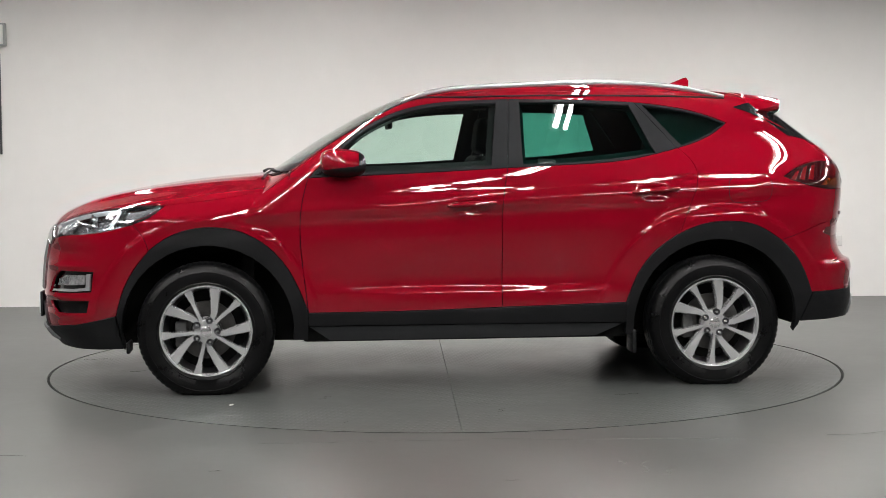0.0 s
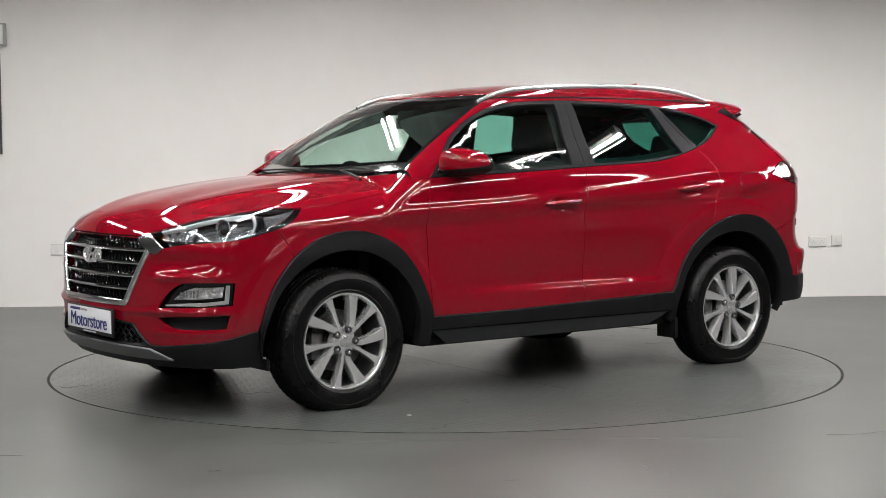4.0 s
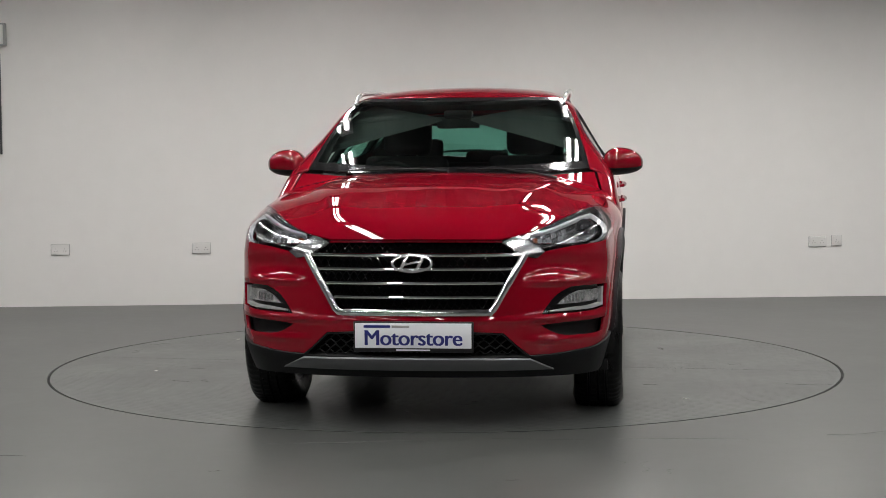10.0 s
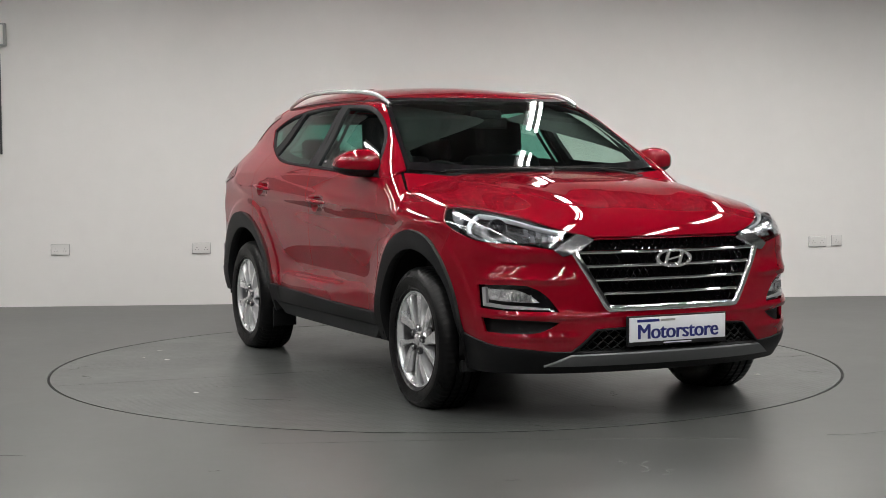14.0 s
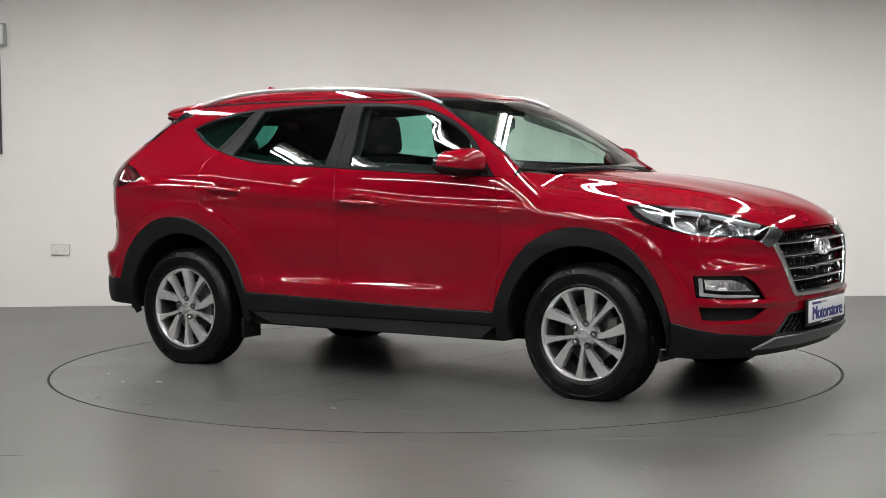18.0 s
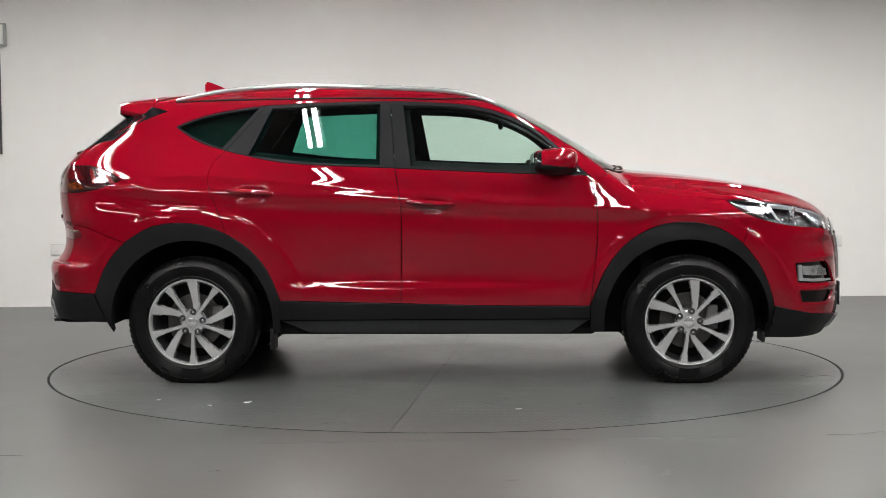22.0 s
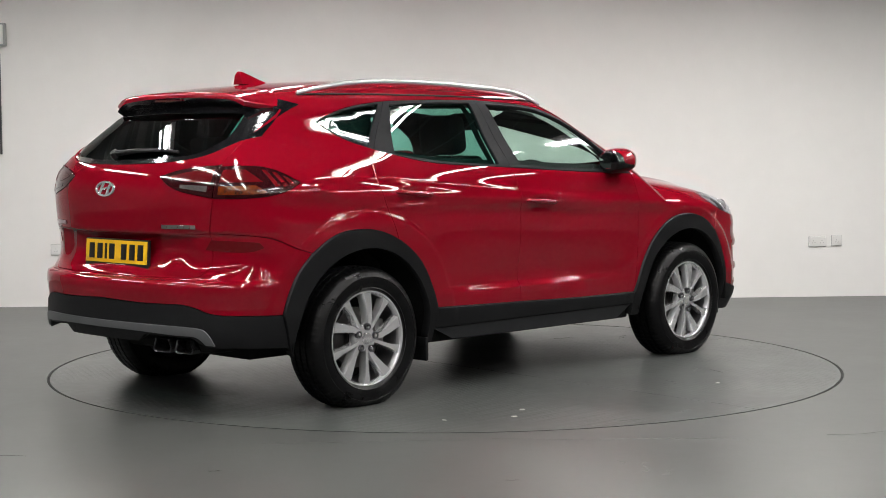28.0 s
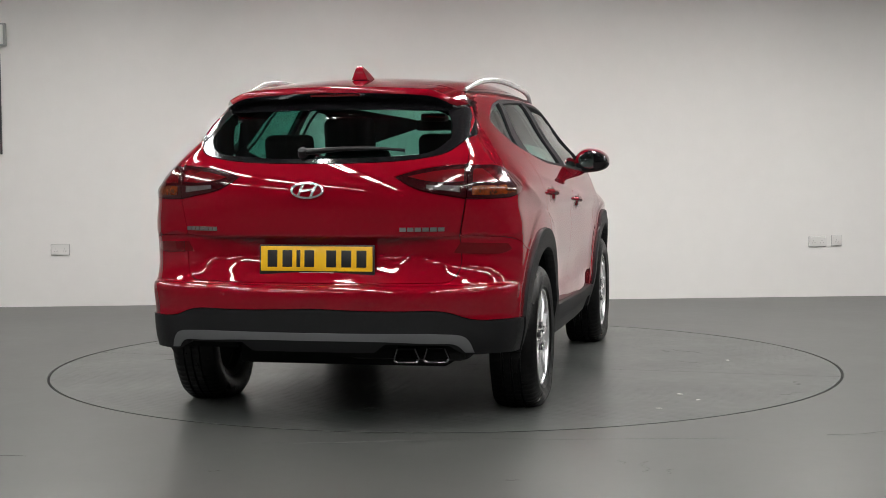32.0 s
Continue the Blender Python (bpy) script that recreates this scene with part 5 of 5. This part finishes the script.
# ---- door mirrors, handles, wipers, flaps ----
def build_mirror(s):
    mv, mf = [], []
    nu, nv = 28, 16
    for j in range(nv + 1):
        ph = math.pi * j / nv
        for i in range(nu):
            th = 2 * math.pi * i / nu
            def se(c, e):
                return math.copysign(abs(c) ** e, c)
            x = se(math.sin(ph), 0.8) * se(math.cos(th), 0.75)
            z = se(math.sin(ph), 0.8) * se(math.sin(th), 0.85)
            y = se(math.cos(ph), 0.75)
            x = max(x, -0.62)
            taper = 1.0 - 0.16 * (y + 0.2) - 0.10 * y * y
            mv.append((0.615 + 0.125 * x - 0.030 * y, s * (0.915 + 0.108 * y), 1.186 + 0.074 * z * taper - 0.010 * y * y + (0.012 * x if z > 0 else 0)))
    for j in range(nv):
        for i in range(nu):
            mf.append((j * nu + i, j * nu + (i + 1) % nu, (j + 1) * nu + (i + 1) % nu, (j + 1) * nu + i))
    made = []
    for keep_top in (True, False):
        bm = bmesh.new()
        vs = [bm.verts.new(v) for v in mv]
        for f in mf:
            bm.faces.new([vs[k] for k in f])
        bmesh.ops.remove_doubles(bm, verts=bm.verts, dist=1e-5)
        bmesh.ops.bisect_plane(bm, geom=bm.verts[:] + bm.edges[:] + bm.faces[:], plane_co=(0.6, 0, 1.166), plane_no=(0.12, 0, 1), clear_inner=keep_top, clear_outer=not keep_top)
        made.append(bm)
    # the cap is red in front, the shell round the glass is black
    cut = made[0].copy()
    for bm, keep_front in ((made[0], True), (cut, False)):
        bmesh.ops.bisect_plane(bm, geom=bm.verts[:] + bm.edges[:] + bm.faces[:], plane_co=(0.549, 0, 1.166), plane_no=(1, 0, 0.0), clear_inner=keep_front, clear_outer=not keep_front)
    mirror = part("door_mirror", made[0], M_PAINT, car, "red door mirror with black base")
    part("mirror_shell", cut, M_GLOSSBLACK, mirror)
    part("mirror_base", made[1], M_CLAD, mirror)
    part("mirror_arm", tube_bm([(0.700, s * 0.800, 1.118), (0.665, s * 0.840, 1.124), (0.625, s * 0.900, 1.132)], [0.034, 0.028, 0.024], 10, flat=0.55), M_CLAD, mirror)
    part("mirror_glass", lathe_bm([(0.0005, 0), (0.052, 0.0), (0.056, -0.004)], 28, Matrix.Translation((0.5335, s * 0.915, 1.187)) @ pose(0, 0, 0, 0, -90, s * 3) @ Matrix.Diagonal((0.88, 1.36, 1, 1))), M_CHROME, mirror, "mirror glass")
    a = [(0.700 - 0.035 * k / 6 * 1.4, s * (0.850 + 0.028 * k), 1.150 - 0.001 * k) for k in range(6)]
    part("indicator", tube_bm([(x + 0.034 - 0.006 * i, y, z + 0.004) for i, (x, y, z) in enumerate(a)], 0.006, 6), M_CLEARLENS, mirror)
    # sail trim at the window's corner
    panel("mirror_sail", "side", loop(line("side", (0.775, 1.122), (0.66, 1.246)), line("side", (0.66, 1.246), (0.655, 1.142)), line("side", (0.655, 1.142), (0.775, 1.122))), M_GLOSSBLACK, car, off=0.001, thick=0.01, gap=0.004, mirror=s < 0)


def build_handle(s, x0, x1, z0, z1):
    pts = []
    for k in range(15):
        t = k / 14
        lift = 0.004 + 0.034 * math.sin(math.pi * t) ** 0.45
        p, nrm = at("side", x0 + (x1 - x0) * t, z0 + (z1 - z0) * t)
        # the hollow must not carry the grip inwards
        pts.append((p.x, s * (max(p.y, 0.893) + lift - 0.008), p.z))
    return part("door_handle", tube_bm(pts, [0.010 + 0.007 * math.sin(math.pi * k / 14) for k in range(15)], 10, flat=0.9), M_PAINT, car, "red door handle")


for s in (1, -1):
    build_mirror(s)
    build_handle(s, 0.085, -0.165, 0.962, 0.976)
    build_handle(s, -0.890, -1.135, 1.024, 1.042)
    part("mud_flap", box_bm(-0.905, s * 0.800, 0.235, 0.022, 0.15, 0.12), M_CLAD, car, bevel=0.006)
    part("air_deflector", box_bm(1.735, s * 0.760, 0.242, 0.018, 0.17, 0.055), M_CLAD, car, bevel=0.006)
# fuel flap on the left rear quarter
flap = loop(line("side", (-1.435, 1.096), (-1.53, 1.106), (-1.612, 1.108)), line("side", (-1.612, 1.108), (-1.634, 1.085), (-1.640, 1.04), (-1.634, 0.992), (-1.612, 0.974)), line("side", (-1.612, 0.974), (-1.53, 0.968), (-1.440, 0.966)), line("side", (-1.440, 0.966), (-1.416, 0.985), (-1.408, 1.03), (-1.414, 1.075), (-1.435, 1.096)))
# dark sheet under the flap paints the shade of its gap
panel("fuel_flap_gap", "side", flap, M_GAP, car, off=0.0006, thick=0.0, gap=-0.003, h=0.012, sink=shoulder_crease)
panel("fuel_flap", "side", flap, M_PAINT, car, off=0.0022, thick=0.003, gap=0.0, h=0.012, sink=shoulder_crease, label="red fuel flap")
for y0, y1 in ((-0.56, 0.02), (0.06, 0.58)):
    b = at("top", 0.998, (y0 + y1) / 2, 0.010)[0]
    w = part("wiper_arm", tube_bm([at("top", 1.040, y1, 0.004)[0], (at("top", 1.040, y1, 0.004)[0] + b) / 2 + Vector((0, 0, 0.006)), b], [0.009, 0.007, 0.004], 8), M_CLAD, car, "black windscreen wiper")
    part("wiper_blade", tube_bm([at("top", 1.000 - 0.14 * abs(y0 + (y1 - y0) * k / 10) ** 2, y0 + (y1 - y0) * k / 10, 0.006)[0] for k in range(11)], 0.005, 6), M_CLAD, w)
panel("cowl_cover", "top", loop(rev(line("top", (0.915, 0.660), (0.965, 0.54), (1.032, 0.25), (1.048, 0.0), (1.032, -0.25), (0.965, -0.54), (0.915, -0.660))), line("top", (0.955, 0.660), (0.995, 0.55), (1.055, 0.25), (1.070, 0.0), (1.055, -0.25), (0.995, -0.55), (0.955, -0.660))), M_CLAD, car, off=-0.012, thick=0.0, gap=0.0)

# ---- lining behind the panels, so that gaps and windows show dark trim ----
panel("door_lining", "side", loop(beltF, gapB, rev(sillF), rev(gapA)), M_TRIM, car, off=-0.070, thick=0.0, gap=-0.02, both=True, h=0.05)
panel("door_lining", "side", loop(beltR, gapC, rev(archR1), rev(sillR), rev(gapB)), M_TRIM, car, off=-0.070, thick=0.0, gap=-0.02, both=True, h=0.05)
panel("pillar_lining", "tube", loop(topF, topR, topQ, rev(beltQ), gapC, archR2, rev(bumperTopR), rev(hatch3), rev(tailLow), rev(tailTop), rev(hatch1), rev(hatchTop), rev(ditch), rev(screenSide), rev(cowlCorner)), M_TRIM, car, off=-0.034, thick=0.0, gap=-0.004, both=True, h=0.04)
panel("headliner", "top", loop(flip(rev(ditch)), line("top", (0.150, -0.572), (0.262, 0.0), (0.150, 0.572)), ditch, line("top", (-1.60, 0.510), (-1.60, -0.510))), M_HEADLINER, car, off=-0.036, thick=0.0, gap=-0.03, h=0.05)
panel("tailgate_lining", "rear", loop(hatch_skin, flip(rev(hatch_skin))), M_TRIM, car, off=-0.05, thick=0.0, gap=-0.01, h=0.05)
panel("wing_lining", "side", loop(cowlCorner, bonnetEdge, rev(lampLow2), gapBumper, rev(archF1), rev(gapA)), M_UNDER, car, off=-0.03, thick=0.0, gap=-0.004, both=True, h=0.05)
panel("bumper_lining", "rear", loop(bumper_rear_half, flip(rev(bumper_rear_half))), M_UNDER, car, off=-0.03, thick=0.0, gap=-0.004, h=0.05)
part("bulkhead", box_bm(1.12, 0, 0.68, 0.06, 1.45, 0.72), M_UNDER, car)
part("radiator_panel", box_bm(1.98, 0, 0.62, 0.03, 1.10, 0.50), M_UNDER, car)


# ---- cabin ----
def build_seat(x, y, w=0.50):
    seat = new("front_seat")
    seat.parent = car
    seat.location = (x, y, 0)
    part("cushion", box_bm(0.06, 0, 0.56, 0.52, w, 0.16), M_SEAT, seat, bevel=0.05, segments=3)
    part("backrest", box_bm(0, 0, 0.36, 0.13, w, 0.64, pose(-0.20, 0, 0.56, 0, -16)), M_SEAT, seat, bevel=0.055, segments=3)
    rest = part("headrest", box_bm(0, 0, 0.0, 0.125, 0.29, 0.22, pose(-0.41, 0, 1.335, 0, -8)), M_SEAT, seat, bevel=0.06, segments=4)
    for q in (-0.06, 0.06):
        part("headrest_post", tube_bm([(-0.39, q, 1.16), (-0.405, q, 1.30)], 0.007, 8), M_CHROME, rest)
    return seat


for y in (0.37, -0.37):
    build_seat(0.14, y)
bench = new("rear_bench")
bench.parent = car
part("cushion", box_bm(-0.80, 0, 0.56, 0.50, 1.32, 0.16), M_SEAT, bench, bevel=0.05, segments=3)
part("backrest", box_bm(0, 0, 0.30, 0.14, 1.34, 0.60, pose(-1.06, 0, 0.60, 0, -20)), M_SEAT, bench, bevel=0.05, segments=3)
for y in (-0.40, 0.0, 0.40):
    part("headrest", box_bm(0, 0, 0, 0.09, 0.25, 0.15 if y else 0.10, pose(-1.30, y, 1.255 if y else 1.20, 0, -12)), M_SEAT, bench, bevel=0.04, segments=3)
part("load_cover", box_bm(-1.62, 0, 1.02, 0.50, 1.25, 0.02), M_TRIM, car)
part("dashboard", prism_bm([(0.96, 0.70), (0.99, 1.045), (0.86, 1.075), (0.66, 1.06), (0.52, 0.98), (0.50, 0.90), (0.62, 0.70)], 1.18, pose(0, 0.59, 0, 90)), M_TRIM, car, "black moulded dashboard", bevel=0.03)
part("screen_unit", box_bm(0.60, 0.0, 1.10, 0.03, 0.22, 0.12), M_GLOSSBLACK, car, bevel=0.01)
part("instrument_hood", box_bm(0.66, -0.37, 1.095, 0.16, 0.34, 0.07), M_TRIM, car, bevel=0.03, segments=3)
wheel_m = Matrix.Translation((0.42, -0.37, 1.01)) @ pose(0, 0, 0, 0, -68, 0)
sw = part("steering_wheel", lathe_bm([(0.185 + 0.015 * math.cos(2 * math.pi * k / 10), 0.015 * math.sin(2 * math.pi * k / 10)) for k in range(10)], 40, wheel_m, closed=True), M_TRIM, car, "black steering wheel")
part("wheel_boss", box_bm(0, 0, -0.01, 0.15, 0.17, 0.05, wheel_m), M_TRIM, sw, bevel=0.02)
for a in (0, 90, 270):
    part("wheel_spoke", box_bm(0.12, 0, -0.008, 0.12, 0.035, 0.02, wheel_m @ pose(0, 0, 0, 0, 0, a)), M_TRIM, sw, bevel=0.006)
part("centre_console", box_bm(0.20, 0, 0.62, 0.90, 0.24, 0.34), M_TRIM, car, bevel=0.04)
part("rear_view_mirror", box_bm(0.33, 0, 1.405, 0.03, 0.24, 0.065), M_TRIM, car, bevel=0.014)
part("sensor_pod", box_bm(0.31, 0, 1.450, 0.10, 0.16, 0.05), M_TRIM, car, bevel=0.02)

# ---- sockets and boxes on the wall, scraps on the disc ----
def on_wall(x, z):
    return Matrix.Translation((x, wall_at(x), z)) @ pose(0, 0, 0, 90, 0, WALL_TURN)


def build_socket(x, z, gangs):
    w = 0.146 if gangs == 2 else 0.086
    so = new("wall_socket")
    so.matrix_world = on_wall(x, z)
    # grey edge added behind the plate, painting the thin shade round it
    part("shade_edge", box_bm(0, -0.001, 0.003, w + 0.006, 0.092, 0.006), M_GREYBOX, so)
    part("face_plate", box_bm(0, 0, 0.008, w, 0.086, 0.016), M_SOCKET, so, bevel=0.004)
    for g in range(gangs):
        cx = (g - (gangs - 1) / 2) * 0.072
        for dx, dz in ((-0.011, -0.012), (0.011, -0.012), (0.0, 0.006)):
            part("pin_hole", box_bm(cx + dx, dz, 0.0165, 0.007, 0.004, 0.002), M_GAP, so)
        part("switch", box_bm(cx + (0.022 if g else -0.022), 0.026, 0.018, 0.011, 0.017, 0.006), M_SOCKET, so, bevel=0.0015)
    return so


for x, z, g in ((-3.158, 0.469, 2), (-2.011, 0.469, 2), (3.175, 0.472, 2), (3.340, 0.478, 1)):
    tagged(build_socket(x, z, g), "white double wall socket with switches" if g == 2 else "white single switched outlet on the wall", "socket", "wall sockets")
boxy = new("alarm_box")
boxy.matrix_world = on_wall(-3.667, 2.222)
part("case", box_bm(0, 0, 0.04, 0.235, 0.185, 0.08), M_GREYBOX, boxy, bevel=0.008)
part("lid", box_bm(0, 0, 0.083, 0.205, 0.155, 0.008), M_SOCKET, boxy, bevel=0.003)
tagged(boxy, "grey plastic box high on the white wall", "wall box")
# only the dark edge comes into view; the panel behind it is assumed
board = new("wall_panel")
board.matrix_world = on_wall(-4.072, 1.662)
part("panel", box_bm(0, 0, 0.012, 0.92, 0.80, 0.024), M_GREYBOX, board, bevel=0.003)
part("edge", box_bm(0.462, 0, 0.014, 0.012, 0.82, 0.030), M_ALLOY_DARK, board, bevel=0.002)
tagged(board, "flat grey panel with a dark edge on the white wall", "wall panel")
for x, y, a, r in ((-0.928, -1.42, 20, 0.022), (-1.391, -1.348, 70, 0.016), (-1.10, -1.52, 140, 0.014), (0.42, -1.62, 10, 0.018), (1.2, 1.35, 60, 0.018)):
    part("scrap", prism_bm([(r, 0), (r * 0.4, r * 0.6), (-r, r * 0.3), (-r * 0.7, -r * 0.5), (r * 0.2, -r * 0.6)], 0.002, pose(x, y, 0.0005, 0, 0, a)), M_SOCKET, turntable, "scrap of white paper")

# scuffs and drips of old paint on the floor and on the disc
rng = random.Random(7)
M_SCUFF = mat("pale_scuff", (0.15, 0.155, 0.15), 0.6, var=0.3, scale=30)
M_OIL = mat("dark_oil_spot", (0.035, 0.034, 0.033), 0.3, var=0.3, scale=30)


def build_mark(x, y, length, width, turn, bend):
    """A thin ragged streak."""
    n = 9
    up, down = [], []
    for k in range(n + 1):
        t = k / n - 0.5
        w = width * (0.25 + 0.75 * math.cos(math.pi * t)) * rng.uniform(0.5, 1.0)
        mid = bend * math.sin(2.2 * math.pi * t) + rng.uniform(-0.2, 0.2) * width
        up.append((length * t, mid + w / 2))
        down.append((length * t, mid - w / 2))
    return prism_bm(down + up[::-1], 0.0008, pose(x, y, 0.0004, 0, 0, turn))


for x, y, length, width, turn, bend, stuff in ((0.78, -3.02, 0.20, 0.016, 80, 0.02, 0), (0.86, -3.12, 0.12, 0.010, 60, 0.02, 0), (0.70, -2.92, 0.08, 0.012, 100, 0.01, 0), (-0.35, -2.46, 0.9, 0.006, 3, 0.01, 0), (0.75, -2.43, 1.1, 0.006, -2, 0.01, 0), (1.9, -2.30, 0.5, 0.007, 15, 0.02, 0),
                                               (-1.9, -2.75, 0.35, 0.010, 8, 0.02, 1), (0.25, -3.25, 0.06, 0.03, 10, 0.0, 1), (-0.9, -3.05, 0.05, 0.025, 30, 0.0, 1), (2.45, -1.9, 0.25, 0.008, -30, 0.02, 0), (-2.8, -1.2, 0.4, 0.008, 70, 0.03, 0), (3.1, -0.4, 0.5, 0.008, 20, 0.03, 1)):
    part("floor_scuff", build_mark(x, y, length, width, turn, bend), M_OIL if stuff else M_SCUFF, floor)
for k in range(14):
    a, r = rng.uniform(0, 2 * math.pi), rng.uniform(1.35, 2.15)
    part("deck_scuff", build_mark(r * math.cos(a), r * math.sin(a), rng.uniform(0.06, 0.28), rng.uniform(0.006, 0.014), rng.uniform(0, 180), 0.02), M_OIL if k % 2 else M_SCUFF, turntable)


# ---- what moves: the disc turns and carries the car ----
TURN = [185.87, 192.9, 200.43, 208.29, 216.21, 224.08, 231.91, 239.74, 247.6, 255.49, 263.38, 271.26, 279.12, 286.99, 294.87, 302.79, 310.71,
        318.62, 326.44, 334.17, 341.89, 349.71, 357.63, 365.59, 373.57, 381.57, 389.62, 397.68, 405.73, 413.73, 421.71, 429.75, 437.9]


def motions():
    walk(turntable, [(float(t), pose(0, 0, 0, 0, 0, a)) for t, a in enumerate(TURN)])
    walk(car, [(float(t), pose(0, 0, 0, 0, 0, a) @ pose(0.0, 0.121, 0.0)) for t, a in enumerate(TURN)])


tagged(car, "red family SUV with black plastic cladding and silver alloy wheels", "car")
motions()
